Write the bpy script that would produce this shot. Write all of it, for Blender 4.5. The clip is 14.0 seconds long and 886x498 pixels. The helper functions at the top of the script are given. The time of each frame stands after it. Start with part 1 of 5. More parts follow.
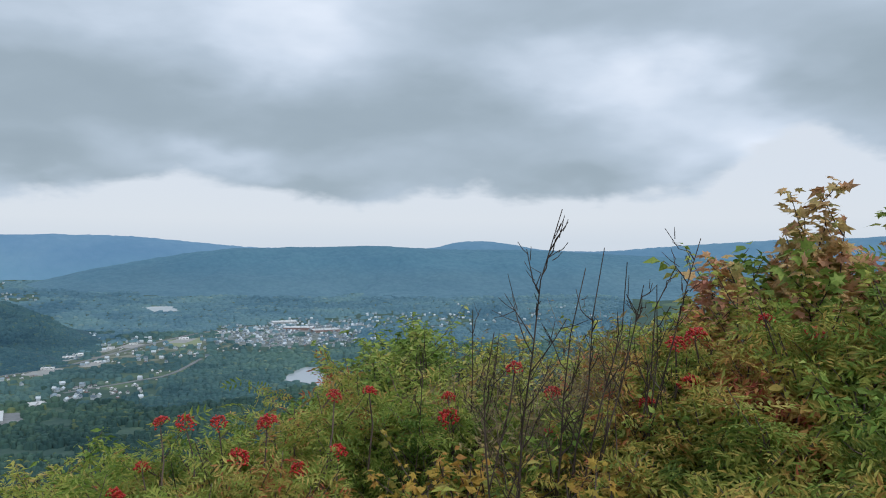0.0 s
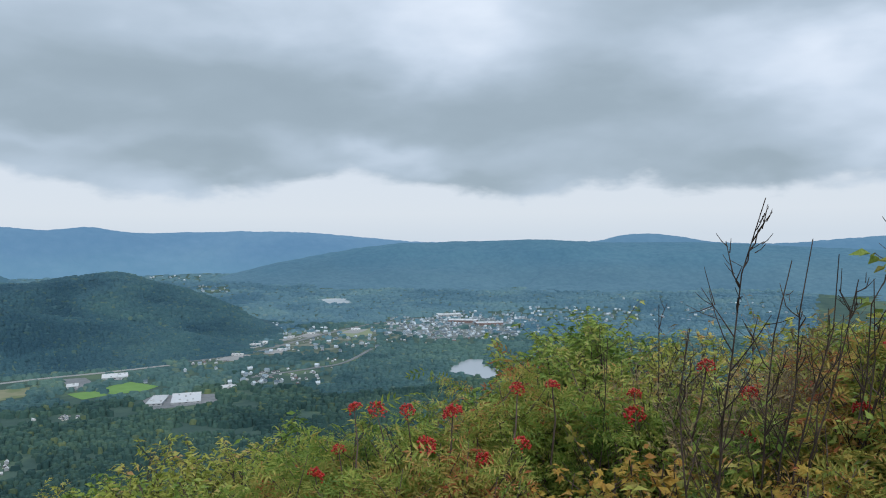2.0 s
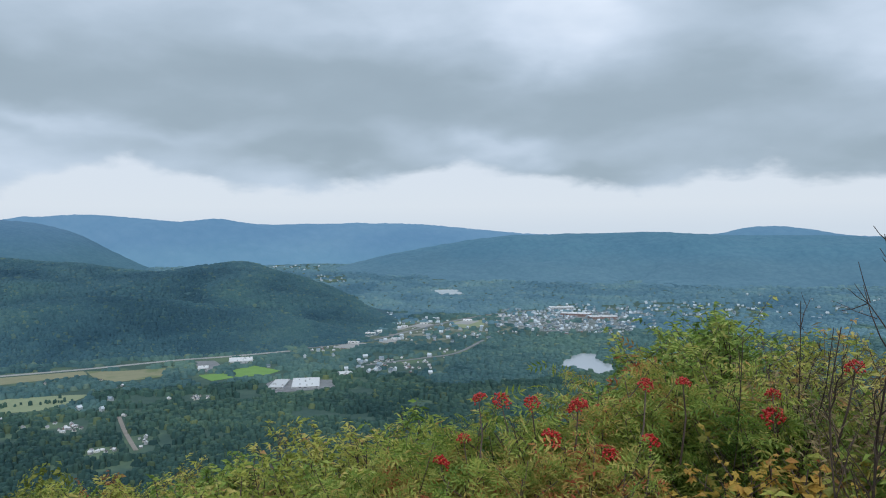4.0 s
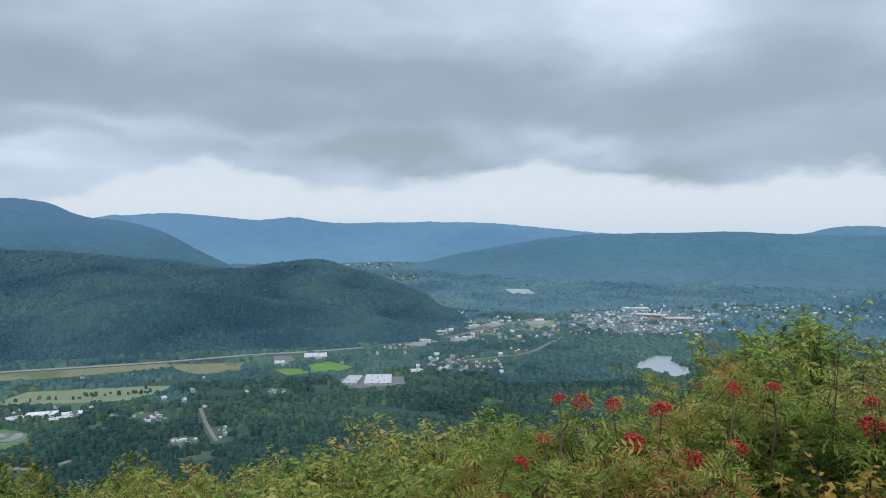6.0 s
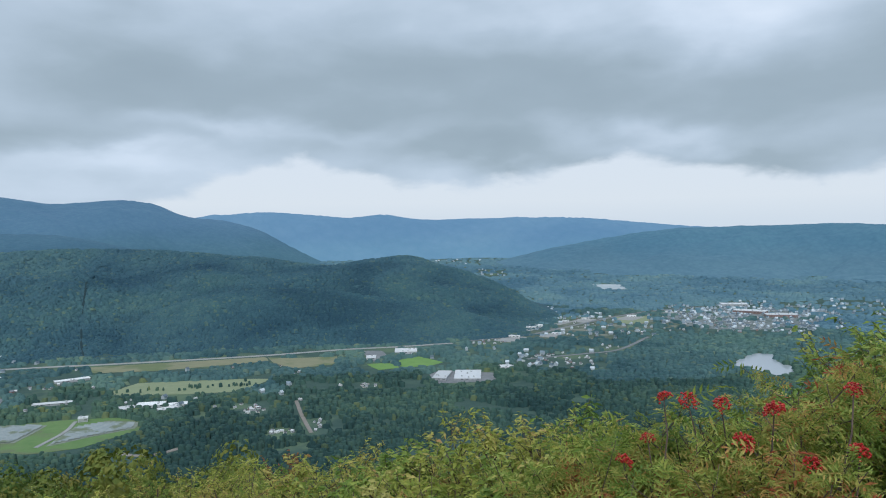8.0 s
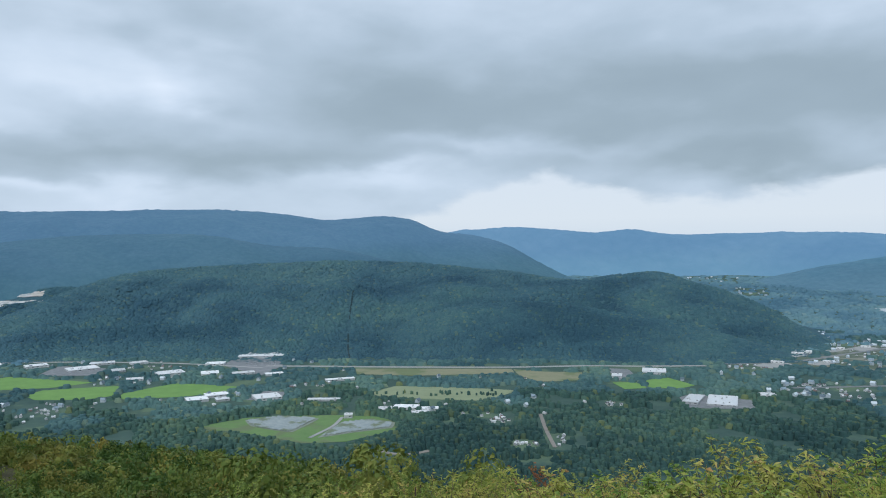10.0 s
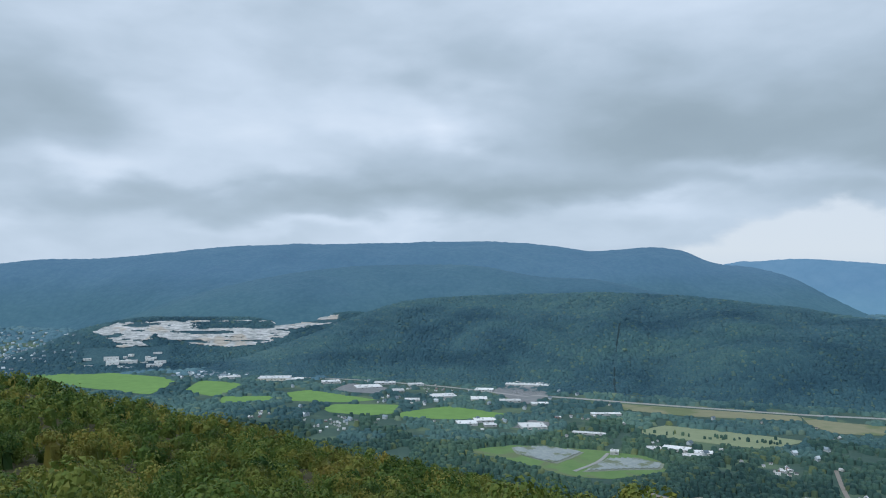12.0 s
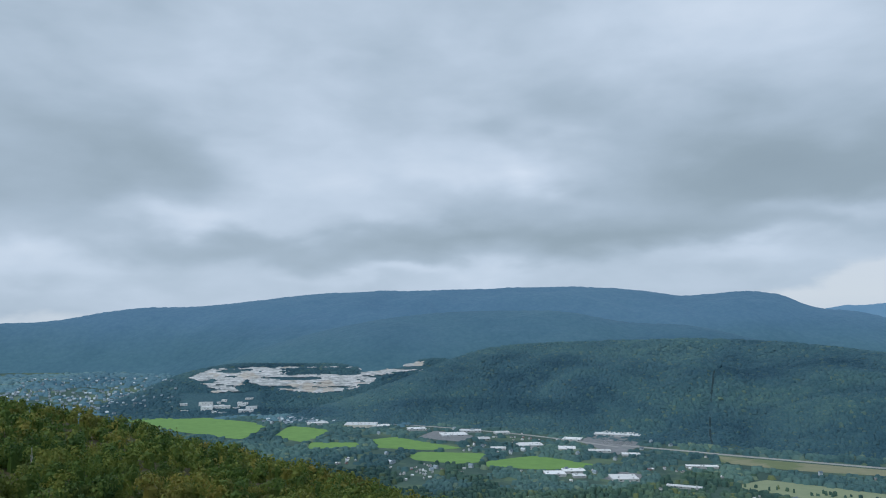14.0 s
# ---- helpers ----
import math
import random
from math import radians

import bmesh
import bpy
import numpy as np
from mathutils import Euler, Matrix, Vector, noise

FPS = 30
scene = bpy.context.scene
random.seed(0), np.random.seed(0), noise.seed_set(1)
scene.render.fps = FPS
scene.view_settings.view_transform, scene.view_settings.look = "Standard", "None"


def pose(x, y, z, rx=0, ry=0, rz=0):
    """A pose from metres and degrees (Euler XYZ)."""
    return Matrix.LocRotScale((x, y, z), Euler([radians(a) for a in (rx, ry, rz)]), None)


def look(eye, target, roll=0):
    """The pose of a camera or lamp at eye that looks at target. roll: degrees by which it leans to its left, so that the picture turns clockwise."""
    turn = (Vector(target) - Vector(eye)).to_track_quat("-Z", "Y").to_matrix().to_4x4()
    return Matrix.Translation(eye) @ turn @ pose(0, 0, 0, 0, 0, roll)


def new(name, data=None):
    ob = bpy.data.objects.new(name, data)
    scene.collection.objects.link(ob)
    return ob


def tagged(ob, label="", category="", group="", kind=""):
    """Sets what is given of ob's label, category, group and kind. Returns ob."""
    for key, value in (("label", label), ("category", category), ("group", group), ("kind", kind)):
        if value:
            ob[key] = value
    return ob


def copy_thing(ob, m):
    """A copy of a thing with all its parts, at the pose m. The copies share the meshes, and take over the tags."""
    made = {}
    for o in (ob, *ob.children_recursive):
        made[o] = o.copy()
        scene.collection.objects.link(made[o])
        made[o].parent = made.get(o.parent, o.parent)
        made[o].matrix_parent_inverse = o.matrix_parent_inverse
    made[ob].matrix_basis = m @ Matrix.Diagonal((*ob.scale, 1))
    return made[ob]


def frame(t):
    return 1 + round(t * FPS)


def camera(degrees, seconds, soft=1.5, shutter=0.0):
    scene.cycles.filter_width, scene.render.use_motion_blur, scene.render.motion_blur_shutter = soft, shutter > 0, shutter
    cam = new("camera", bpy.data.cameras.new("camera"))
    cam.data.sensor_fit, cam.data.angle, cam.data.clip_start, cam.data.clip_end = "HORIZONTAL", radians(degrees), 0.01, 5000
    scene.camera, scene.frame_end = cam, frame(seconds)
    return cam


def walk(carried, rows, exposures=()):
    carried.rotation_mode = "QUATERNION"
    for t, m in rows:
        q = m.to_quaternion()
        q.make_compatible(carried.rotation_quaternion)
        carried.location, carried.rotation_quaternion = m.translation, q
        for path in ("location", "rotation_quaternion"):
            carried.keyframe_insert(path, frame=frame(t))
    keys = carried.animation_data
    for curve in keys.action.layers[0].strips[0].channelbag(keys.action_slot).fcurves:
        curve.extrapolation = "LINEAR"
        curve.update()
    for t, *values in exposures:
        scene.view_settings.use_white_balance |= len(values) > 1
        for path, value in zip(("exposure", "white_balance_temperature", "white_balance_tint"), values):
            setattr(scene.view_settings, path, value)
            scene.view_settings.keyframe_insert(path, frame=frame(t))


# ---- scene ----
# ---- the camera and its way: held at arm's length by someone who turns on the spot ----
EYE = 1.6
ARM = 0.46
cam = camera(61.67, 14.0, soft=1.05)
TURNS = [
    (0.0, 0.0, -0.5, -0.08), (0.5, 2.28, -0.59, -0.02), (1.0, 5.62, -0.66, 0.2), (1.5, 9.26, -0.71, 0.32),
    (2.0, 12.48, -0.94, 0.52), (2.5, 15.28, -1.22, 0.63), (3.0, 17.49, -1.39, 0.62), (5.5, 25.43, -1.51, 0.08),
    (6.0, 26.66, -1.56, 0.18), (6.5, 27.78, -1.67, 0.31), (7.0, 28.96, -1.82, 0.52), (9.5, 46.35, -0.93, 0.95),
    (10.0, 52.25, -0.43, 0.66), (10.5, 58.3, 0.16, 0.22), (11.0, 63.88, 0.68, 0.0), (11.5, 68.76, 1.29, -0.08),
    (12.0, 72.55, 2.11, 0.05), (12.5, 75.5, 3.13, 0.18), (13.0, 77.42, 4.27, 0.35), (13.5, 78.51, 5.21, 0.4),
    (14.0, 79.04, 5.68, 0.3)]
walk(cam, [(t, pose(-ARM * math.sin(radians(yaw)), ARM * math.cos(radians(yaw)), EYE, 90 + pitch, roll, yaw))
           for t, yaw, pitch, roll in TURNS], exposures=[(0.0, 0.05, 6450, 10), (3.0, 0.06, 6350, 9), (6.5, 0.06, 6300, 9), (9.5, 0.09, 6250, 8), (11.0, 0.08, 6230, 8), (12.0, 0.03, 6220, 8), (13.0, -0.07, 6200, 8), (14.0, -0.12, 6200, 8)])


# ---- node helper ----
class Nodes:
    def __init__(self, tree):
        self.t = tree
        tree.nodes.clear()

    def add(self, kind, ins=None, **props):
        n = self.t.nodes.new(kind)
        for k, v in props.items():
            setattr(n, k, v)
        for k, v in (ins or {}).items():
            self.put(n.inputs[k], v)
        return n

    def put(self, socket, v):
        if isinstance(v, bpy.types.NodeSocket):
            self.t.links.new(v, socket)
        elif isinstance(v, bpy.types.Node):
            self.t.links.new(v.outputs[0], socket)
        else:
            socket.default_value = v

    def math(self, op, a, b=0.0, c=0.0, clamp=False):
        n = self.add("ShaderNodeMath", operation=op, use_clamp=clamp)
        for s, v in zip(n.inputs, (a, b, c)):
            self.put(s, v)
        return n.outputs[0]

    def noise(self, vec, scale, detail=4.0, rough=0.55, distort=0.0):
        return self.add("ShaderNodeTexNoise", {"Vector": vec, "Scale": scale, "Detail": detail, "Roughness": rough, "Distortion": distort}).outputs["Fac"]

    def ramp(self, fac, stops):
        n = self.add("ShaderNodeValToRGB", {"Fac": fac})
        e = n.color_ramp.elements
        while len(e) < len(stops):
            e.new(0.5)
        for el, (p, col) in zip(e, stops):
            el.position, el.color = p, (*col, 1) if len(col) == 3 else col
        return n.outputs["Color"]

    def mix(self, fac, a, b, blend="MIX"):
        n = self.add("ShaderNodeMix", data_type="RGBA", blend_type=blend)
        self.put(n.inputs[0], fac)
        self.put(n.inputs[6], a if not isinstance(a, tuple) else (*a[:3], 1))
        self.put(n.inputs[7], b if not isinstance(b, tuple) else (*b[:3], 1))
        return n.outputs[2]

    def step(self, v, lo, hi):
        return self.add("ShaderNodeMapRange", {"Value": v, "From Min": lo, "From Max": hi}, interpolation_type="SMOOTHSTEP").outputs[0]


# ---- overcast sky: one cloud deck over a bright rim along the horizon ----
world = bpy.data.worlds.new("overcast_sky")
world.use_nodes = True
scene.world = world
N = Nodes(world.node_tree)
ray = N.add("ShaderNodeTexCoord").outputs["Generated"]
xyz = N.add("ShaderNodeSeparateXYZ", {"Vector": ray})
az_raw = N.math("MULTIPLY", N.math("ARCTAN2", N.math("MULTIPLY", xyz.outputs[0], -1.0), xyz.outputs[1]), 57.2958)
el_raw = N.math("MULTIPLY", N.math("ARCSINE", xyz.outputs[2]), 57.2958)
flat_ray = N.add("ShaderNodeVectorMath", {0: ray, 1: (1.0, 1.0, 2.4)}, operation="MULTIPLY").outputs[0]


def billow(scale, detail, rough=0.5, shift=0.0):
    p = N.add("ShaderNodeVectorMath", {0: flat_ray, 1: (shift, 2 * shift, -shift)}, operation="ADD").outputs[0]
    return N.math("SUBTRACT", N.noise(p, scale, detail, rough, 0.15), 0.5)


# the wind bends every cloud's outline: large sways and small curls
az_w = N.math("ADD", az_raw, N.math("ADD", N.math("MULTIPLY", billow(3.2, 3.0), 22.0), N.math("MULTIPLY", billow(9.0, 3.0, 0.45, 3.0), 6.0)))
el_w = N.math("ADD", el_raw, N.math("ADD", N.math("MULTIPLY", billow(3.6, 3.0, 0.5, 7.0), 7.0), N.math("MULTIPLY", billow(9.0, 4.0, 0.5, 11.0), 3.4)))


def puffs(spots, total):
    """Soft-edged clouds: azimuth, height, half width, half height (degrees), strength."""
    for az, el, wa, we, depth in spots:
        u = N.math("MULTIPLY", N.math("SUBTRACT", az_w, az), 1.0 / wa)
        v = N.math("MULTIPLY", N.math("SUBTRACT", el_w, el), 1.0 / we)
        q = N.math("ADD", N.math("MULTIPLY", u, u), N.math("MULTIPLY", v, v))
        total = N.math("ADD", total, N.math("MULTIPLY", N.math("EXPONENT", N.math("MULTIPLY", q, -1.0)), depth))
    return total


DARK = [(3, 8.5, 22, 3.6, 0.26), (-14, 16.8, 17, 3.6, 0.20), (-29, 11.5, 7, 3.2, 0.40), (24, 10.5, 18, 3.4, 0.20), (46, 10.5, 20, 4.0, 0.22), (30, 5.2, 7, 1.3, 0.22), (34, 5.6, 9, 1.5, 0.16), (9, 4.6, 9, 1.2, 0.22),
        (-11, 4.4, 7, 1.4, 0.28), (59, 10.0, 10, 3.6, 0.12), (103, 13.0, 7, 4.0, 0.26), (84, 16.5, 5, 5.0, 0.10), (68, 6.2, 10, 1.6, 0.16), (90, 5.6, 14, 1.6, 0.16), (52, 6.0, 6, 1.0, 0.12), (70, 16.0, 4, 3.0, 0.10), (118, 9, 14, 6, 0.15), (78, 6.4, 20, 2.6, 0.20)]
LIGHT = [(12.5, 17.0, 4.5, 4.0, -0.30), (-17, 11.8, 9, 2.3, -0.40), (-23, 6.0, 6, 3.6, -0.50), (24, 17.5, 8, 3.5, -0.14), (15, 6.3, 8, 0.9, -0.20), (50, 6.6, 9, 0.9, -0.22), (-3, 12.8, 5, 2.2, -0.16), (76, 13.6, 5, 2.6, -0.20),
         (73.5, 11.8, 3.5, 1.4, -0.24), (88, 11.5, 7, 5.0, -0.16), (98, 18, 6, 4.0, -0.12), (82, 8.0, 14, 1.4, -0.08), (58, 22.0, 12, 4.5, -0.24), (97, 8.0, 7, 1.2, -0.20), (60, 4.0, 7, 0.8, -0.18), (80, 3.3, 8, 0.6, -0.16), (110, 4.2, 12, 1.2, -0.2)]
cover = N.math("ADD", 0.50, N.math("ADD", N.math("MULTIPLY", billow(2.1, 2.0, 0.5, 5.0), 0.42), N.math("MULTIPLY", billow(6.5, 4.0, 0.5, 9.0), 0.40)))
cover = puffs(LIGHT, puffs(DARK, cover))
shade = N.ramp(N.math("MULTIPLY", cover, 0.8), [(0.08, (0.78, 0.85, 0.96)), (0.29, (0.60, 0.69, 0.81)), (0.464, (0.445, 0.535, 0.635)), (0.66, (0.335, 0.415, 0.485)), (0.95, (0.27, 0.34, 0.40))])
# ragged foot of the deck: it hangs lower in lobes, and comes down to the mountain on one side
foot = N.math("ADD", el_raw, N.math("ADD", N.math("MULTIPLY", billow(8.0, 5.0, 0.55, 13.0), 4.6), N.math("MULTIPLY", billow(22.0, 3.0, 0.5, 17.0), 1.0)))
for az, wide, drop in ((6, 6.5, 1.3), (-11, 6.0, 1.9), (29, 7, 1.1), (36, 6, 0.8), (11, 4, 0.5), (-26, 5, -3.0), (20, 3, -0.6), (48, 6, -0.4), (-2.5, 1.6, -0.9), (-19, 2, 0.8)):
    u = N.math("MULTIPLY", N.math("SUBTRACT", az_raw, az), 1.0 / wide)
    foot = N.math("ADD", foot, N.math("MULTIPLY", N.math("EXPONENT", N.math("MULTIPLY", N.math("MULTIPLY", u, u), -1.0)), drop))
foot = N.math("ADD", foot, N.math("MULTIPLY", N.step(az_raw, 43.0, 66.0), 4.5))
rim = N.step(foot, 3.9, 5.2)
rim_colour = N.ramp(N.math("MULTIPLY", el_raw, 0.14), [(0.0, (0.62, 0.69, 0.77)), (0.25, (0.68, 0.735, 0.80)), (0.7, (0.67, 0.73, 0.81))])
clouds = N.mix(rim, rim_colour, shade)
SUN_EL, SUN_ROT = radians(48), radians(150)
clear = N.add("ShaderNodeTexSky", sky_type="NISHITA", sun_disc=False, sun_elevation=SUN_EL, sun_rotation=SUN_ROT).outputs[0]
full = N.mix(0.97, clear, N.mix(1.0, clouds, (10.0, 10.0, 10.0), "MULTIPLY"))
N.add("ShaderNodeOutputWorld", {"Surface": N.add("ShaderNodeBackground", {"Color": full, "Strength": 0.1})})
sun = new("sun", bpy.data.lights.new("sun", "SUN"))
sun.data.energy, sun.data.angle, sun.data.color = 1.3, radians(30), (1.0, 0.96, 0.9)
sun.matrix_world = look((0, 0, 0), (-math.sin(SUN_ROT) * math.cos(SUN_EL), -math.cos(SUN_ROT) * math.cos(SUN_EL), -math.sin(SUN_EL)))


# ---- materials ----
def material(name, build, rough=0.9, spec=0.2):
    m = bpy.data.materials.new(name)
    m.use_nodes = True
    n = Nodes(m.node_tree)
    b = n.add("ShaderNodeBsdfPrincipled", {"Roughness": rough, "Specular IOR Level": spec})
    out = n.add("ShaderNodeOutputMaterial", {"Surface": b})
    build(n, b, out)
    return m


def world_pos(n):
    return n.add("ShaderNodeNewGeometry").outputs["Position"]


def woods(name, dark, light, crown, patch, haze_glow=None, relief=0.6, low=None, span=(-170.0, 60.0)):
    """Forest seen from afar: crowns as cells, bands of lighter and darker tone along the contours; low: its colours and
    painted haze at the foot.
    """
    def build(n, b, out):
        p = world_pos(n)
        cell = n.add("ShaderNodeTexVoronoi", {"Vector": p, "Scale": 1.0 / crown})
        mottle = n.noise(p, 1.0 / patch, 5.0, 0.6)
        f = n.math("ADD", n.math("MULTIPLY", cell.outputs["Distance"], -0.55), n.math("ADD", n.math("MULTIPLY", n.noise(p, 0.6 / crown, 4.0, 0.7), 0.9), n.math("MULTIPLY", mottle, 0.7)))
        col = n.ramp(f, [(0.2, dark), (0.85, light)])
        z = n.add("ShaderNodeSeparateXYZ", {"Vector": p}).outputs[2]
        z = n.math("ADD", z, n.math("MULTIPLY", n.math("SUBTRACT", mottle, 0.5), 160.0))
        # haze painted as emission, graded by height where low is given
        haze_tone = haze_glow
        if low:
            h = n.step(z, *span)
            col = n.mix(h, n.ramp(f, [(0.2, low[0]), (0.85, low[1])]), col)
            haze_tone = n.mix(h, low[2], haze_glow)
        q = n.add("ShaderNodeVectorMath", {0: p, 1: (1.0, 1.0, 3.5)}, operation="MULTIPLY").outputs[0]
        tone_bands = n.ramp(n.noise(q, 0.35 / patch, 4.0, 0.55, 0.6), [(0.36, (0.70, 0.76, 0.82)), (0.52, (1.0, 1.0, 1.0)), (0.68, (1.16, 1.10, 1.02))])
        n.put(b.inputs["Base Color"], n.mix(1.0, col, tone_bands, "MULTIPLY"))
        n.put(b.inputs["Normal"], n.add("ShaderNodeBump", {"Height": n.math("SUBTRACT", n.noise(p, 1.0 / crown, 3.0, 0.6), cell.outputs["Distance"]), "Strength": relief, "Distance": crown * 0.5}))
        # the forest glows faintly blue to imitate haze
        if haze_glow:
            n.put(b.inputs["Emission Color"], haze_tone if low else (*haze_glow, 1))
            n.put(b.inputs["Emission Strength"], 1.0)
    return material(name, build)


def mottled(name, dark, light, scale, rough=0.9, second=None, spec=0.2, bump=0.2):
    def build(n, b, out):
        p = world_pos(n)
        f = n.math("ADD", n.math("MULTIPLY", n.noise(p, 1.0 / scale, 6.0, 0.65), 0.7), n.math("MULTIPLY", n.noise(p, 0.13 / scale, 3.0, 0.5), 0.3))
        col = n.ramp(f, [(0.3, dark), (0.7, light)])
        if second:
            col = n.mix(n.step(n.noise(p, 0.3 / scale, 4.0), 0.5, 0.62), col, second)
        n.put(b.inputs["Base Color"], col)
        if bump:
            n.put(b.inputs["Normal"], n.add("ShaderNodeBump", {"Height": f, "Strength": bump, "Distance": scale * 0.3}))
    return material(name, build, rough, spec)


# haze on the hill is painted into its blue-teal base colour
M_HILL_HAZE = woods("wooded hill", (0.040, 0.096, 0.128), (0.068, 0.142, 0.168), 9, 160)
# haze painted onto each ridge: bluish base colours plus a blue glow
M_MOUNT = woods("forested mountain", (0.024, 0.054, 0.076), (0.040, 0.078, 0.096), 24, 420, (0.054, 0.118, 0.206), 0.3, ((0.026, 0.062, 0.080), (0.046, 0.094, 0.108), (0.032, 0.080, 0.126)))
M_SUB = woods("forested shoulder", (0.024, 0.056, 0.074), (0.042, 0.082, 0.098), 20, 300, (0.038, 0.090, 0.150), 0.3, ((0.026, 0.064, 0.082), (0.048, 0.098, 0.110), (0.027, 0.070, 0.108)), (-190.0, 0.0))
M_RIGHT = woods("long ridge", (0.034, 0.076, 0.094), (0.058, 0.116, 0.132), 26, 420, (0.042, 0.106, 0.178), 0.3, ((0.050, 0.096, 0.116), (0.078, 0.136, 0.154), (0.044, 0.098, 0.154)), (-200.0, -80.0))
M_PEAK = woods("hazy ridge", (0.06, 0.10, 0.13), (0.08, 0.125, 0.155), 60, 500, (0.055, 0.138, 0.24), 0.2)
M_FAR = woods("far haze-blue ridge", (0.06, 0.10, 0.13), (0.08, 0.12, 0.15), 60, 500, (0.072, 0.165, 0.29), 0.2, ((0.06, 0.10, 0.13), (0.08, 0.12, 0.15), (0.085, 0.190, 0.300)), (-190.0, -20.0))


# ---- mesh helpers ----
def mesh_of(name, verts, faces, mat, smooth=False):
    me = bpy.data.meshes.new(name)
    verts = np.asarray(verts, np.float32).reshape(-1, 3)
    if isinstance(faces, np.ndarray):
        k = faces.shape[1]
        me.vertices.add(len(verts))
        me.vertices.foreach_set("co", verts.ravel())
        me.loops.add(faces.size)
        me.loops.foreach_set("vertex_index", faces.astype(np.int32).ravel())
        me.polygons.add(len(faces))
        me.polygons.foreach_set("loop_start", np.arange(0, faces.size, k, dtype=np.int32))
        me.polygons.foreach_set("use_smooth", np.full(len(faces), smooth))
        me.update(calc_edges=True)
        me.validate()
    else:
        me.from_pydata(verts.tolist(), [], faces)
        me.polygons.foreach_set("use_smooth", np.full(len(me.polygons), smooth))
    me.materials.append(mat)
    return me


def grid_faces(n, m, wrap=False):
    """Quads of an n by m grid of points, the second index running fastest."""
    i, j = np.meshgrid(np.arange(n if wrap else n - 1), np.arange(m - 1), indexing="ij")
    k = (i + 1) % n
    return np.stack([i * m + j, i * m + j + 1, k * m + j + 1, k * m + j], -1).reshape(-1, 4)


def part(name, me, parent, label="", at=None):
    ob = new(name, me)
    ob.parent = parent
    if at is not None:
        ob.matrix_basis = at
    if label:
        ob["label"] = label
    return ob


def thing(name, me, label, category, group="", kind="", at=None):
    ob = new(name, me)
    if at is not None:
        ob.matrix_basis = at
    return tagged(ob, label, category, group, kind)


def curve(x, knots):
    """A smooth line through (x, y) knots in falling or rising x."""
    k = sorted(knots)
    kx, ky = np.array([q[0] for q in k], float), np.array([q[1] for q in k], float)
    s = np.gradient(ky, kx)
    i = np.clip(np.searchsorted(kx, x) - 1, 0, len(kx) - 2)
    h = kx[i + 1] - kx[i]
    t = np.clip((x - kx[i]) / h, 0, 1)
    return ((2 * t**3 - 3 * t**2 + 1) * ky[i] + (t**3 - 2 * t**2 + t) * h * s[i] + (-2 * t**3 + 3 * t**2) * ky[i + 1] + (t**3 - t**2) * h * s[i + 1])


def waves(x, y, size, seed, octaves=5):
    """Cheap smooth noise, about -1 to 1, over arrays of points."""
    rng = np.random.RandomState(seed)
    out, amp, total = np.zeros(np.broadcast(x, y).shape), 1.0, 0.0
    for o in range(octaves):
        for _ in range(5):
            a, p = rng.uniform(0, 2 * np.pi, 2)
            k = 2 * np.pi / size * 2**o * rng.uniform(0.7, 1.4)
            out = out + amp / 2.2 * np.sin(k * (x * np.cos(a) + y * np.sin(a)) + p + 1.3 * np.sin(0.43 * k * (y * np.cos(a) - x * np.sin(a)) + 2 * p))
        total += amp
        amp *= 0.5
    return out / total


def ease(x):
    x = np.clip(x, 0, 1)
    return x * x * (3 - 2 * x)


# ---- the land ----
FLOOR = EYE - 300.0


def floor_z(r):
    return FLOOR + 0.0579 * np.clip(r - 2800, 0, None)


# lie of the home mountain: azimuth (left positive), slope angle to its brow, distance of the brow
BROW = [(-180, -3, 300), (-60, -2, 200), (-30, -6, 120), (-18, -10, 140), (-10, -14, 180), (5, -17.0, 260), (20, -19.5, 300), (45, -19.8, 300), (60, -19.0, 300), (66, -17.2, 330),
        (72, -15.6, 360), (80.5, -13.7, 400), (88.7, -11.5, 440), (96.4, -9.2, 470), (103.4, -7.1, 480), (110, -5.5, 480), (125, -3, 450), (180, -3, 300)]
NEAR = [(-180, 0.02), (-60, 0.02), (-30, 0.05), (-12, 0.14), (0, 0.26), (12, 0.33), (60, 0.36), (90, 0.34), (130, 0.12), (180, 0.02)]


def land_z(az, r):
    """Height of the ground at an azimuth in degrees and a distance."""
    az = (np.asarray(az, float) + 180) % 360 - 180
    r = np.asarray(r, float)
    brow, dist = curve(az, [(b[0], b[1]) for b in BROW]), curve(az, [(b[0], b[2]) for b in BROW])
    k = curve(az, NEAR)
    close = -k * np.clip(r - 1.2, 0, None)
    s = np.clip((r - 30) / (dist - 30), 0, 1)
    steep = np.minimum(brow, -23.0) + (brow + 0 - np.minimum(brow, -23.0)) * (1 - (1 - s) ** 2.0)
    steep = np.where(brow < -18.9, brow - 2.5 * (1 - s), steep)
    slope = EYE + r * np.tan(np.radians(steep)) - 0.62 * np.clip(r - dist, 0, None)
    w = ease((r - 12) / 40)
    home = close * (1 - w) + slope * w
    x, y = -r * np.sin(np.radians(az)), r * np.cos(np.radians(az))
    home = home + waves(x, y, 90, 3) * np.clip(r / 60 - 0.3, 0, 1) * 1.6 + waves(x, y, 3.0, 5, 3) * 0.05 * np.clip(r - 1.5, 0, 1)
    low = floor_z(r)
    d = home - low
    return low + np.where(d > 30, d, 30 * np.log1p(np.exp(np.clip(d, -400, 30) / 12)) * 0.4)


def polar(az, r, z):
    a = np.radians(az)
    return np.stack([-r * np.sin(a), r * np.cos(a), z], -1)


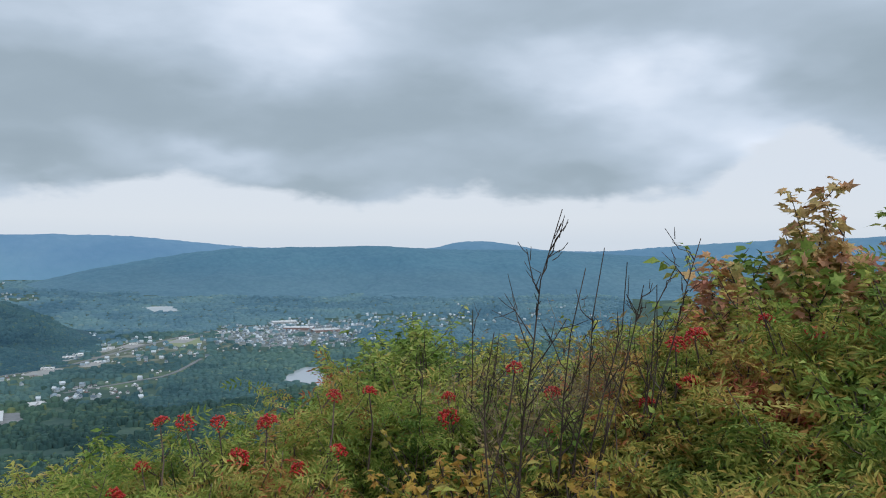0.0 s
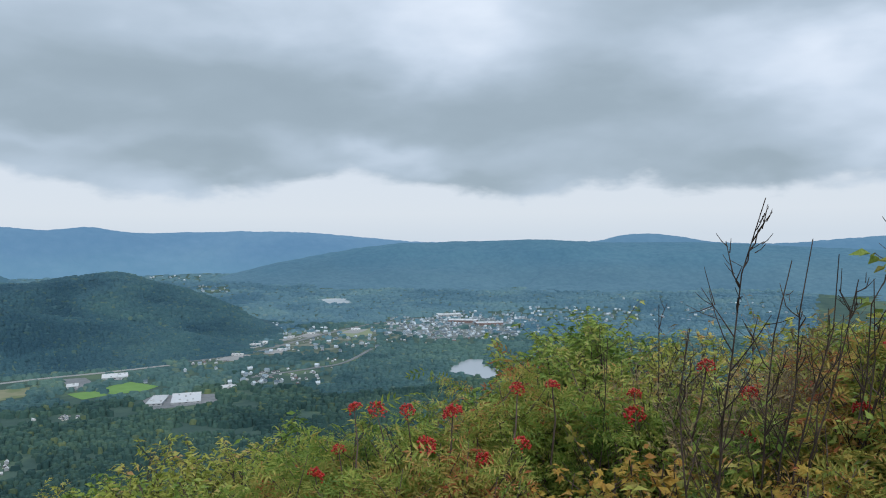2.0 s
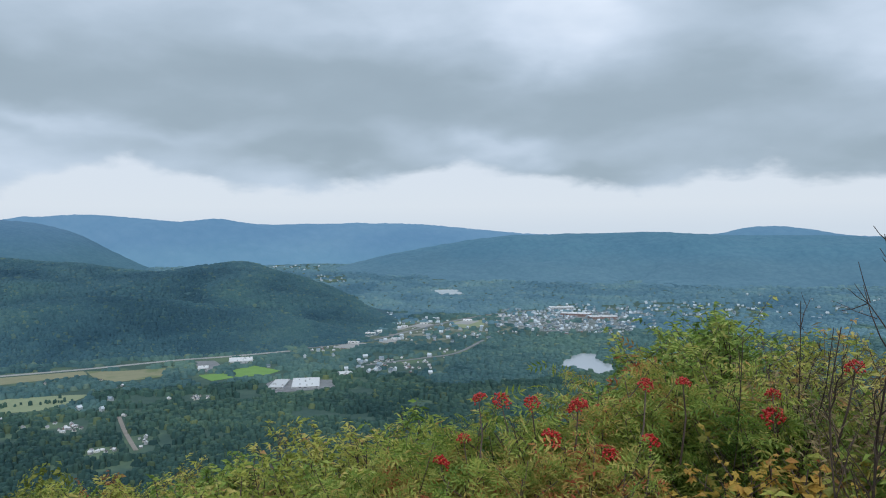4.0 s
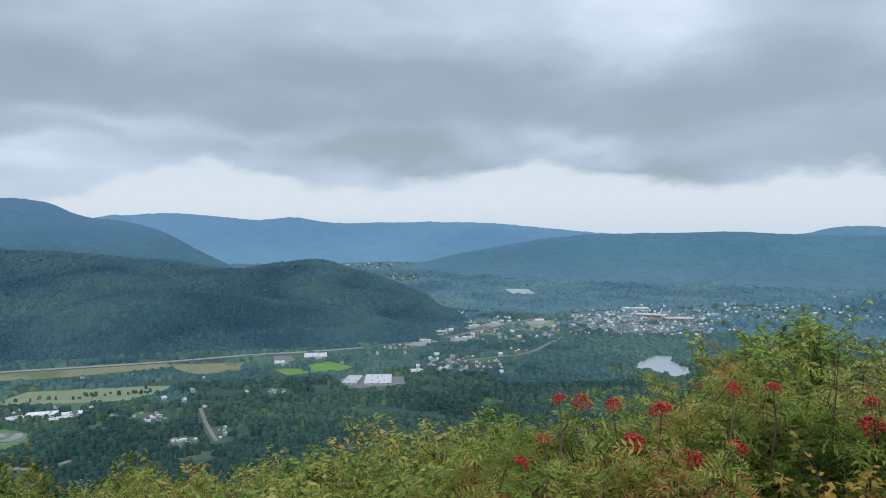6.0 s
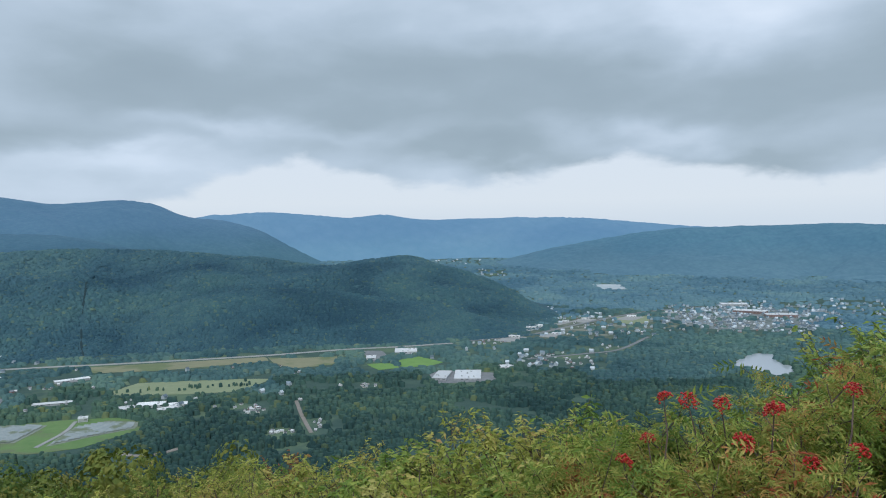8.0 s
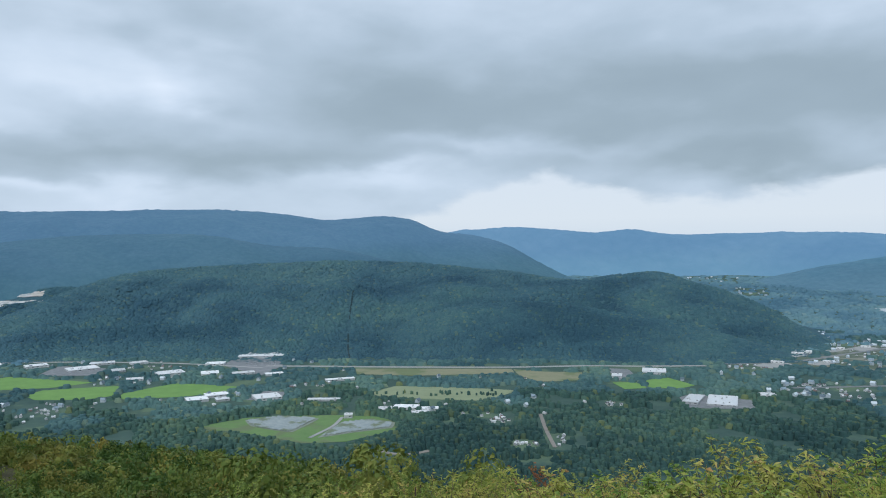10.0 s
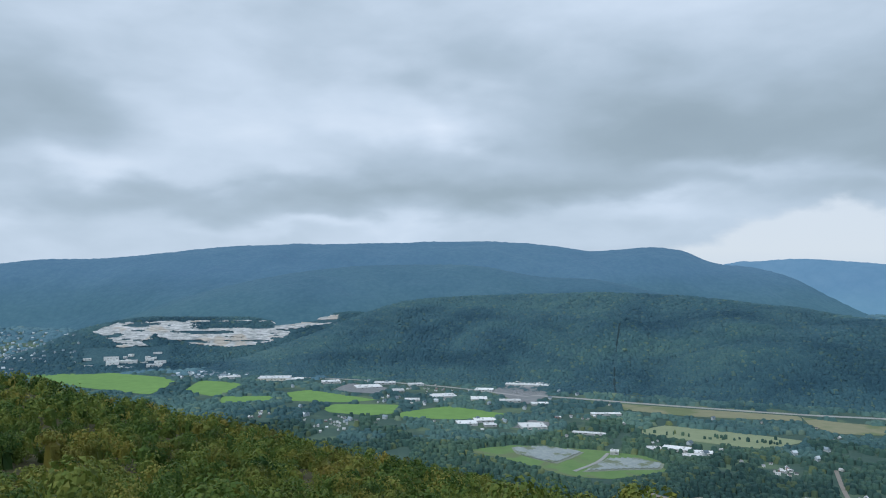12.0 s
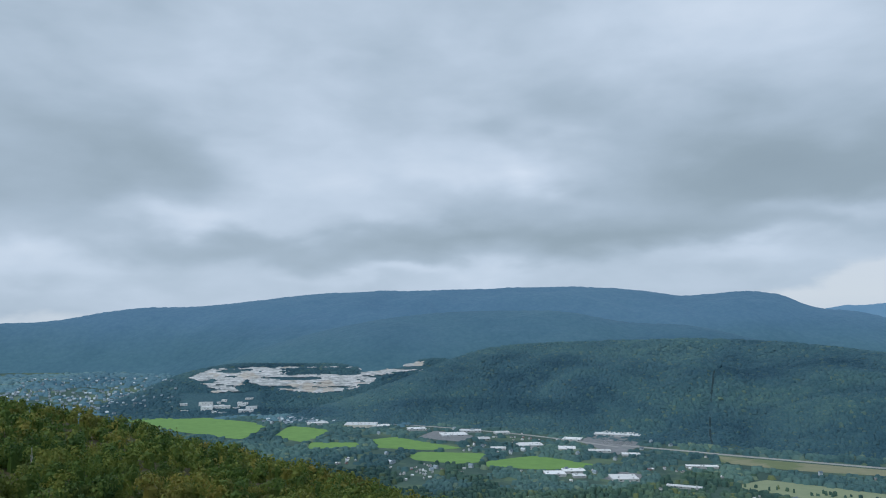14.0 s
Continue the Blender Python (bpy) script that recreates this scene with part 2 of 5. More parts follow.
az_g = np.concatenate([np.arange(-40, 125, 0.55), np.arange(125, 320, 3.0)])
r_g = np.concatenate([[0.0], np.geomspace(0.8, 4960, 140)])
AZ, RR = np.meshgrid(az_g, r_g, indexing="ij")
M_LAND = material("summit turf and valley floor", lambda n, b, out: n.put(b.inputs["Base Color"], n.mix(
    n.step(n.add("ShaderNodeSeparateXYZ", {"Vector": world_pos(n)}).outputs[2], -150.0, -60.0),
    n.mix(n.step(n.noise(world_pos(n), 0.0075, 4.0), 0.5, 0.62), n.ramp(n.noise(world_pos(n), 0.025, 6.0, 0.65), [(0.3, (0.045, 0.090, 0.082)), (0.7, (0.080, 0.135, 0.108))]), (0.12, 0.180, 0.115)),
    n.mix(n.step(n.noise(world_pos(n), 1.3, 4.0), 0.45, 0.6), n.ramp(n.noise(world_pos(n), 14.0, 6.0, 0.7), [(0.3, (0.035, 0.045, 0.018)), (0.7, (0.10, 0.105, 0.04))]),
          n.ramp(n.noise(world_pos(n), 22.0, 5.0, 0.7), [(0.3, (0.05, 0.036, 0.024)), (0.7, (0.15, 0.115, 0.075))])))))
ground = thing("ground", mesh_of("ground", polar(AZ, RR, land_z(AZ, RR)), grid_faces(len(az_g), len(r_g), True), M_LAND, True),
               "grassy and wooded valley floor below a mountainside", "ground", kind="structure")


RIDGES = []


def ridge(name, crest, r_crest, r_foot, mat, label, rough=10.0, steps=70, da=0.25, bulge=0.0, seed=1, foot=None, gully=1.0, back=350):
    """A hill with its crest line given as azimuth and angle above the eye, standing on the valley floor."""
    lo, hi = min(c[0] for c in crest), max(c[0] for c in crest)
    az = np.arange(lo, hi + da / 2, da)
    u = np.concatenate([np.linspace(0, 1, steps), [1.15, 1.5, 2.0]])
    A, U = np.meshgrid(az, u, indexing="ij")
    rc = r_crest if not isinstance(r_crest, list) else curve(A, r_crest)
    rf = r_foot if not isinstance(r_foot, list) else curve(A, r_foot)
    R = rf + (rc - rf) * np.clip(U, 0, 1) + back * np.clip(U - 1, 0, None)
    R = np.minimum(R, 4955)
    top = EYE + rc * np.tan(np.radians(curve(A, crest)))
    base = floor_z(rf) - 3
    v = np.clip(U, 0, 1)
    rise = (1 - bulge) * ease(v) + bulge * (1 - (1 - v) ** 2)
    X, Y = -R * np.sin(np.radians(A)), R * np.cos(np.radians(A))
    Z = base + (top - base) * rise
    swell = waves(X, Y, 760, seed, 4) * gully
    Z = Z + swell * (top - base) * 0.16 * np.sin(np.pi * v) ** 0.8 + waves(X, Y, 60, seed + 9, 3) * rough * 0.25 * np.clip(v * 8, 0, 1)
    Z = Z - (top - base) * 0.8 * np.clip(U - 1, 0, None) ** 1.2
    if name == "quarry_hill":
        RIDGES.append((az, R, Z))
    me = mesh_of(name, np.stack([X, Y, Z], -1), grid_faces(len(az), len(u)), mat, True)
    return thing(name, me, label, "hill" if "hill" in name else "mountain", kind="structure"), (A, R, Z)


def standing_z(az, r):
    """Height of the land at one place, hills included."""
    z = float(floor_z(r))
    for line, R, Z in RIDGES:
        if line[0] <= az <= line[-1]:
            i = int(np.argmin(np.abs(line - az)))
            if R[i, 0] < r < R[i, -1]:
                z = max(z, float(np.interp(r, R[i], Z[i])))
    return z


FAR = [(56, 0.3), (50.8, 0.9), (46.8, 1.2), (44.1, 1.0), (40.8, 0.7), (38.1, 0.9), (35.3, 0.5), (31.4, 0.5), (25.8, 0.5), (22.7, 0.4), (18.4, 0.0), (15.3, -0.3), (8, -0.45), (2, -0.5)]
PEAK = [(6, -0.9), (2.5, -0.6), (0.6, -0.4), (-1.1, 0.0), (-2.9, 0.1), (-5.0, -0.1), (-7.2, -0.5), (-10, -0.65), (-13.5, -0.6), (-16.8, -0.3), (-19.5, -0.1), (-31, 0.4), (-45, 0.5)]
RIGHT = [(33, -3.6), (29.7, -2.95), (27.1, -2.3), (22.7, -1.4), (18.4, -0.75), (14.3, -0.45), (8.3, -0.35), (3.7, -0.35), (0.6, -0.5), (-7.2, -0.6), (-12, -0.85), (-20, -1.2), (-45, -1.5)]
MOUNT = [(125, -0.6), (114, -0.2), (109.8, 0.1), (106.8, 0.25), (103.4, 0.85), (101.7, 1.1), (96.5, 1.3), (93.9, 1.6), (88.9, 2.2), (83, 2.4), (76.6, 2.5), (67.5, 2.6), (64.5, 2.3),
         (61.5, 1.9), (59.0, 2.0), (56.3, 2.12), (54.5, 1.8), (53, 1.1), (49.4, 0.5), (47.2, -0.2), (45.1, -1.4), (42.9, -2.5), (41, -3.2)]
SHOULDER = [(101, -4.6), (97, -3.4), (92, -1.6), (86, -0.1), (80, 0.7), (74.9, 0.9), (68.8, 0.6), (65.3, 0.0), (60.7, -0.3), (57.0, -1.1), (55.0, -1.6), (50, -2.6), (46, -3.6)]
MID = [(91, -6.9), (86, -5.6), (82, -4.2), (79, -3.0), (76, -2.1), (72, -1.6), (67, -1.4), (60, -1.3), (55.9, -1.35), (52.4, -1.65), (47.2, -2.25), (41.7, -2.9), (38.8, -2.65), (36.3, -2.6), (34.3, -3.1), (31.6, -3.7), (29.6, -4.4), (28, -5.2), (26.4, -6.2), (24.8, -6.9)]
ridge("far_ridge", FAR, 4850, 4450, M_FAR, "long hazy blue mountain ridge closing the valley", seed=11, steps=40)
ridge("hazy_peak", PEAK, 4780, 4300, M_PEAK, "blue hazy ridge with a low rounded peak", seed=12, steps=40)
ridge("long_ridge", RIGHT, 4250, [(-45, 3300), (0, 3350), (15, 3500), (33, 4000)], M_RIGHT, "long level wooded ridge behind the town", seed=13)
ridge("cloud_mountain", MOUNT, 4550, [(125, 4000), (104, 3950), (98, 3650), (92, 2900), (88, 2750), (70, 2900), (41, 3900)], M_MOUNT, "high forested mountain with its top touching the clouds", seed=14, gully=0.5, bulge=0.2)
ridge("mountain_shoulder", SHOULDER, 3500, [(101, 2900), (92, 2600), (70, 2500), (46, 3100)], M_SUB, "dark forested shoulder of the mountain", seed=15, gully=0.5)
_, MID_GRID = ridge("wooded_hill", MID, [(91, 2500), (70, 2900), (45, 2700), (24.8, 2460)], [(91, 2300), (80, 2200), (66, 1950), (58.6, 1890), (45, 1850), (34.8, 1850), (29, 2000), (24.8, 2150)], M_HILL_HAZE,
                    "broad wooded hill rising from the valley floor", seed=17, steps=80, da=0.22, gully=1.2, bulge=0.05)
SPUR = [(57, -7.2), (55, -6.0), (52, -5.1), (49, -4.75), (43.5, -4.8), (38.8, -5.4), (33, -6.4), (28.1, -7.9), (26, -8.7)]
_, SPUR_GRID = ridge("spur_hill", SPUR, [(57, 2190), (45, 2150), (26, 2080)], [(57, 1950), (45, 1870), (34.8, 1870), (29, 1960), (26, 2010)], M_HILL_HAZE, "wooded lower spur of the broad hill", seed=19, steps=50, da=0.22, gully=0.6, bulge=0.2)

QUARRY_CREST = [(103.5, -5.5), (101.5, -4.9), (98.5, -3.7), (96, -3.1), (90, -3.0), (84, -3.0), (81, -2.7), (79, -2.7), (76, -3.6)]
_, QUARRY_GRID = ridge("quarry_hill", QUARRY_CREST, 3010, [(103.5, 2560), (76, 2450)], M_HILL_HAZE, "wooded lower slope round a quarry", seed=21, gully=0.0, rough=2, da=0.2)


# ---- the valley: meadows, roads, water ----
M_FIELD = mottled("mown hay field", (0.15, 0.28, 0.085), (0.21, 0.36, 0.11), 30, bump=0)
M_MEADOW = mottled("rough meadow", (0.12, 0.22, 0.08), (0.18, 0.28, 0.11), 18, second=(0.16, 0.20, 0.11), bump=0)
M_PASTURE = mottled("pale pasture", (0.23, 0.28, 0.17), (0.31, 0.35, 0.22), 25, bump=0)
M_STUBBLE = mottled("tan stubble", (0.23, 0.24, 0.15), (0.31, 0.30, 0.20), 25, second=(0.17, 0.21, 0.11), bump=0)
M_LOT = mottled("worn asphalt lot", (0.16, 0.175, 0.19), (0.30, 0.31, 0.32), 12, bump=0)
M_ROAD = mottled("pale road", (0.30, 0.31, 0.31), (0.42, 0.42, 0.41), 15, bump=0)
M_DIRT = mottled("gravel track", (0.24, 0.22, 0.20), (0.34, 0.31, 0.28), 6, bump=0)
M_PANEL = mottled("rows of solar panels", (0.22, 0.27, 0.28), (0.36, 0.40, 0.41), 9, rough=0.5, second=(0.16, 0.20, 0.13), bump=0)
M_YARD = mottled("stony grass", (0.20, 0.24, 0.19), (0.32, 0.35, 0.30), 9, bump=0)
M_SHRUBLAND = mottled("scrub and gardens", (0.07, 0.11, 0.085), (0.15, 0.18, 0.13), 20, second=(0.24, 0.25, 0.21), bump=0)
M_TOWN = mottled("streets and yards", (0.13, 0.165, 0.165), (0.30, 0.32, 0.33), 9, second=(0.10, 0.14, 0.12), bump=0)
# pale base colour makes up for the brighter sky reflection on the water
M_WATER = material("pond paled for sky reflection", lambda n, b, out: (n.put(b.inputs["Base Color"], (0.46, 0.50, 0.54, 1)), n.put(b.inputs["Normal"], n.add("ShaderNodeBump", {
    "Height": n.noise(world_pos(n), 0.4, 3.0), "Strength": 0.03, "Distance": 0.3}))), 0.08, 0.9)
KEEP_CLEAR = []


def inside(px, py, poly):
    hit = np.zeros(np.shape(px), bool)
    j = len(poly) - 1
    for i in range(len(poly)):
        (xi, yi), (xj, yj) = poly[i], poly[j]
        if yi != yj:
            hit ^= ((yi > py) != (yj > py)) & (px < (xj - xi) * (py - yi) / (yj - yi) + xi)
        j = i
    return hit


def sheet(name, pts, mat, label, category, lift=0.5, kind="", clear=True):
    """A piece of land or water with an outline on the valley floor, softened between its corners."""
    p = np.array(pts, float)
    n = len(p)
    out = []
    for i in range(n):
        a, b, c, d = p[i - 1], p[i], p[(i + 1) % n], p[(i + 2) % n]
        for t in (0, 0.25, 0.5, 0.75):
            q = 0.5 * (2 * b + (c - a) * t + (2 * a - 5 * b + 4 * c - d) * t * t + (3 * b - a - 3 * c + d) * t**3)
            out.append(0.2 * q + 0.8 * (b + (c - b) * t))
    out = np.array(out)
    z = floor_z(np.hypot(out[:, 0], out[:, 1])) + lift
    me = bpy.data.meshes.new(name)
    bm = bmesh.new()
    f = bm.faces.new([bm.verts.new((x, y, h)) for (x, y), h in zip(out, z)])
    g = bmesh.ops.extrude_face_region(bm, geom=[f])
    bmesh.ops.translate(bm, vec=(0, 0, -lift - 0.6), verts=[v for v in g["geom"] if isinstance(v, bmesh.types.BMVert)])
    bmesh.ops.triangulate(bm, faces=bm.faces)
    bmesh.ops.recalc_face_normals(bm, faces=bm.faces)
    bm.to_mesh(me)
    bm.free()
    me.materials.append(mat)
    if clear:
        KEEP_CLEAR.append(out)
    return thing(name, me, label, category, kind=kind)


def ribbon(name, pts, width, mat, label, lift=0.7, clear=True):
    """A road along a line of points on the valley floor."""
    p = np.array(pts, float)
    t = np.linspace(0, len(p) - 1, 8 * len(p))
    k = np.arange(len(p))
    line = np.stack([curve(t, list(zip(k, p[:, 0]))), curve(t, list(zip(k, p[:, 1])))], 1)
    d = np.gradient(line, axis=0)
    side = np.stack([-d[:, 1], d[:, 0]], 1) / np.linalg.norm(d, axis=1)[:, None] * width / 2
    rows = []
    for off, h in ((-1.05, -0.6), (-1, 0), (1, 0), (1.05, -0.6)):
        q = line + side * off
        rows.append(np.column_stack([q, floor_z(np.hypot(q[:, 0], q[:, 1])) + lift + h]))
    v = np.stack(rows, 1)
    if clear:
        KEEP_CLEAR.append(np.concatenate([line + side * 2.0, (line - side * 3.0)[::-1]]))
    return thing(name, mesh_of(name, v, grid_faces(len(line), 4), mat), label, "road", kind="structure")


for pts in ([(-1707, 249), (-1751, 285), (-1694, 426), (-1595, 391), (-1590, 334), (-1652, 256)],
            [(-1604, 410), (-1643, 529), (-1516, 618), (-1482, 568), (-1489, 493), (-1549, 386)],
            [(-1960, 192), (-1986, 256), (-1782, 389), (-1773, 303), (-1835, 190)],
            [(-1948, 29), (-1933, 106), (-1915, 157), (-1850, 146), (-1847, 64), (-1857, 28)],
            [(-2751, -639), (-2594, -355), (-2373, -129), (-2272, -91), (-2134, -115), (-2041, -144), (-2124, -232), (-2361, -448)],
            [(-2077, -60), (-2267, -21), (-2194, 68), (-2142, 91), (-1992, 39), (-1965, 8)],
            [(-1028, 1248), (-989, 1290), (-946, 1254), (-966, 1211)],
            [(-998, 1313), (-985, 1380), (-897, 1349), (-899, 1299), (-942, 1260)]):
    sheet("hay_field", pts, M_FIELD, "bright green hay field between dark tree rows", "field", kind="structure")
sheet("meadow", [(-1220, 421), (-1232, 514), (-1197, 580), (-1149, 646), (-1088, 696), (-1031, 698), (-994, 667), (-984, 571), (-1019, 516), (-1134, 473)], M_MEADOW,
      "mown green meadow round two grey panel yards", "field", kind="structure")
sheet("pasture", [(-1261, 778), (-1300, 874), (-1218, 949), (-1139, 1011), (-1097, 1034), (-1075, 955), (-1071, 919), (-1146, 854)], M_PASTURE,
      "pale green pasture dotted with small trees", "field", kind="structure")
sheet("stubble_field", [(-1286, 1203), (-1215, 1235), (-1154, 1293), (-1093, 1211), (-1139, 1139), (-1217, 1157)], M_STUBBLE, "tan stubble field beside the highway", "field", kind="structure")
sheet("verge", [(-1545, 926), (-1425, 1061), (-1297, 1202), (-1252, 1170), (-1315, 1071), (-1375, 978), (-1483, 888)], M_STUBBLE, "long tan grass strip below the highway", "field", kind="structure")
sheet("town_green", [(-848, 2259), (-763, 2324), (-710, 2189), (-765, 2109)], M_PASTURE, "yellow-green playing field at the edge of town", "field", kind="structure")


def panel_yard(pts):
    """A stony yard with rows of tilted solar panels on it."""
    yard = sheet("panel_yard", pts, M_YARD, "grey yard with rows of solar panels in a meadow", "solar field", 0.9, clear=False)
    c, n = math.cos(radians(24)), math.sin(radians(24))
    p = np.array(pts, float)
    u, v = p @ (c, n), p @ (-n, c)
    for row in np.arange(v.min() + 5, v.max() - 3, 7.5):
        t = np.arange(u.min(), u.max(), 2.0)
        within = inside(t * c - row * n, t * n + row * c, pts)
        if within.sum() < 6:
            continue
        lo, hi = t[within][0] + 3, t[within][-1] - 3
        corners = []
        for along in (lo, hi):
            for off, h in ((-1.9, 1.0), (1.9, 2.6), (1.9, 2.72), (-1.9, 1.12)):
                w = row + off
                x, y = along * c - w * n, along * n + w * c
                corners.append((x, y, float(floor_z(math.hypot(x, y))) + 0.9 + h))
        part("solar_panel", mesh_of("solar_panel", corners, [(0, 1, 5, 4), (1, 2, 6, 5), (2, 3, 7, 6), (3, 0, 4, 7), (0, 3, 2, 1), (4, 5, 6, 7)], M_PANEL), yard)


panel_yard([(-1214, 507), (-1201, 563), (-1142, 610), (-1089, 534), (-1121, 514), (-1171, 498)])
panel_yard([(-1031, 548), (-1092, 624), (-1080, 672), (-1034, 694), (-1007, 670), (-1022, 611)])
for pts in ([(-1808, 701), (-1962, 805), (-1864, 899), (-1707, 810), (-1614, 715)], [(-1378, 575), (-1435, 643), (-1397, 670), (-1335, 626)],
            [(-845, 1222), (-849, 1267), (-744, 1300), (-700, 1240), (-768, 1173), (-784, 1161)], [(-1150, 1375), (-1109, 1402), (-1057, 1357), (-1037, 1280)],
            [(-1967, 313), (-2080, 379), (-1963, 461), (-1876, 410)], [(-2297, 578), (-2424, 673), (-2349, 757), (-2308, 702), (-2270, 620)]):
    sheet("parking_lot", pts, M_LOT, "pale grey asphalt lot beside low buildings", "parking lot", kind="structure")
sheet("pond", [(-350, 1603), (-349, 1724), (-332, 1778), (-299, 1786), (-276, 1695), (-234, 1646), (-226, 1586), (-246, 1536), (-282, 1572), (-317, 1597)], M_WATER, "still pale pond ringed by woods", "pond", kind="structure")
sheet("reservoir", [(-1250, 3075), (-1140, 3125), (-1062, 2995), (-1150, 2960)], mottled("pale crushed stone", (0.36, 0.42, 0.46), (0.54, 0.59, 0.62), 22, bump=0), "pale rectangular clearing in the woods", "clearing", kind="structure")
sheet("town_ground", [(-700, 2250), (-760, 2420), (-640, 2640), (-400, 2800), (-250, 2700), (-240, 2450), (-330, 2200), (-520, 2120)], M_TOWN, "pale streets and yards between the town houses", "town ground", 0.42, "structure", clear=False)
sheet("scrub", [(-1010, 1640), (-940, 1900), (-930, 2200), (-700, 2500), (-420, 2480), (-470, 2300), (-640, 2080), (-700, 1800), (-860, 1700)], M_SHRUBLAND, "scrubby open ground along the town's main road", "scrub", 0.3, "structure", clear=False)
ribbon("highway", [(-1729, 777), (-1626, 889), (-1553, 958), (-1427, 1092), (-1310, 1224), (-1204, 1372), (-1113, 1465), (-1019, 1581)], 14, M_ROAD, "pale highway along the foot of the hill")
ribbon("highway", [(-2520, 38), (-2307, 190), (-2149, 400), (-1925, 620), (-1709, 760)], 11, M_ROAD, "pale highway through the industrial strip")
ribbon("lane", [(-921, 924), (-850, 863), (-798, 821), (-757, 789)], 6, M_DIRT, "straight brown lane cut through the woods")
ribbon("track", [(-917, 582), (-884, 589), (-865, 609), (-862, 639)], 8, M_DIRT, "curved gravel track in the woods")
ribbon("track", [(-1038, 537), (-1079, 601), (-1125, 646)], 6, M_ROAD, "pale track across the meadow", 1.2, False)
ribbon("main_street", [(-1003, 1637), (-916, 1788), (-887, 1987), (-860, 2187), (-798, 2452), (-676, 2664)], 13, M_LOT, "wide grey main street into the town")
ribbon("side_street", [(-753, 1470), (-668, 1593), (-619, 1687), (-621, 1907)], 9, M_LOT, "grey side street between houses")


# ---- buildings ----
def plain(name, col, rough=0.7, vary=0.15, scale=0.25, spec=0.3):
    def build(n, b, out):
        f = n.math("ADD", n.math("MULTIPLY", n.noise(world_pos(n), scale, 5.0, 0.6), vary * 2), 1 - vary)
        tint = n.add("ShaderNodeObjectInfo").outputs["Random"]
        f = n.math("MULTIPLY", f, n.math("ADD", n.math("MULTIPLY", tint, 0.3), 0.82))
        n.put(b.inputs["Base Color"], n.mix(1.0, col, n.add("ShaderNodeCombineXYZ", {"X": f, "Y": f, "Z": f}).outputs[0], "MULTIPLY"))
    return material(name, build, rough, spec)


M_WHITE = plain("white siding", (0.74, 0.75, 0.75))
M_CREAM = plain("cream siding", (0.62, 0.60, 0.54))
M_GREYWALL = plain("grey siding", (0.42, 0.44, 0.46))
M_PALEWALL = plain("pale metal cladding", (0.52, 0.54, 0.56))
M_BRICKRED = plain("red brick wall", (0.32, 0.23, 0.21))
M_ROOFGREY = plain("grey shingle roof", (0.30, 0.32, 0.35))
M_ROOFPALE = plain("pale metal roof", (0.70, 0.72, 0.74), 0.45)
M_ROOFDARK = plain("dark shingle roof", (0.13, 0.135, 0.145))
M_ROOFWHITE = plain("white membrane roof", (0.82, 0.83, 0.84), 0.5)
# distant houses: haze put into the wall and roof colours as blue-grey tints
M_FARWALL = plain("haze-tinted pale siding", (0.60, 0.67, 0.73))
M_FARPALE = plain("haze-paled roofing", (0.66, 0.73, 0.79))
M_FARGREY = plain("haze-grey roofing", (0.30, 0.38, 0.45))
M_FARDARK = plain("haze-blue dark roofing", (0.17, 0.23, 0.28))
M_GLASS = plain("dark window glass", (0.04, 0.05, 0.06), 0.1, 0.05, 0.5, 0.7)
M_UNIT = plain("galvanised roof unit", (0.5, 0.52, 0.53), 0.5)


def box(w, d, h, z=0.0, x=0.0, y=0.0):
    a, b = w / 2, d / 2
    v = [(x + i * a, y + j * b, z + k * h) for k in (0, 1) for i, j in ((-1, -1), (1, -1), (1, 1), (-1, 1))]
    return v, [(3, 2, 1, 0), (4, 5, 6, 7), (0, 1, 5, 4), (1, 2, 6, 5), (2, 3, 7, 6), (3, 0, 4, 7)]


def joined(boxes):
    v, f = [], []
    for bv, bf in boxes:
        f += [tuple(i + len(v) for i in q) for q in bf]
        v += bv
    return v, f


def gable(w, d, h, rise):
    a, b = w / 2, d / 2
    v, f = box(w, d, h)
    v += [(-a, 0, h + rise), (a, 0, h + rise)]
    return v, [(3, 2, 1, 0), (0, 1, 5, 4), (2, 3, 7, 6), (1, 2, 6, 9, 5), (3, 0, 4, 8, 7)]


def gable_roof(w, d, h, rise, over=0.5, thick=0.3):
    a, b = w / 2 + over, d / 2 + over
    e = h - rise * over / (d / 2)
    v = [(-a, -b, e), (a, -b, e), (a, 0, h + rise), (-a, 0, h + rise), (a, b, e), (-a, b, e)]
    v += [(x, y, z + thick) for x, y, z in v]
    return v, [(0, 1, 2, 3), (3, 2, 4, 5), (7, 6, 9, 8), (8, 9, 11, 10), (1, 0, 6, 7), (4, 2, 8, 10), (2, 1, 7, 8), (5, 4, 10, 11), (0, 3, 9, 6), (3, 5, 11, 9)]


def house(w, d, h, rise, wall, roof, label):
    root = thing("house", None, label, "house", "houses of the valley")
    part("wall", mesh_of("wall", *gable(w, d, h, rise), wall), root)
    part("roof", mesh_of("roof", *gable_roof(w, d, h, rise), roof), root)
    part("chimney", mesh_of("chimney", *box(0.8, 0.8, rise + 1.2, h, w * 0.28, d * 0.12), M_BRICKRED), root)
    pane = mesh_of("window", *box(1.1, 0.12, 1.5), M_GLASS)
    for i in (-1, 0, 1):
        for lev in ((1.0, 3.8) if h > 5 else (1.2,)):
            part("window", pane, root, at=pose(i * w * 0.3, -d / 2 - 0.03, lev))
    return root


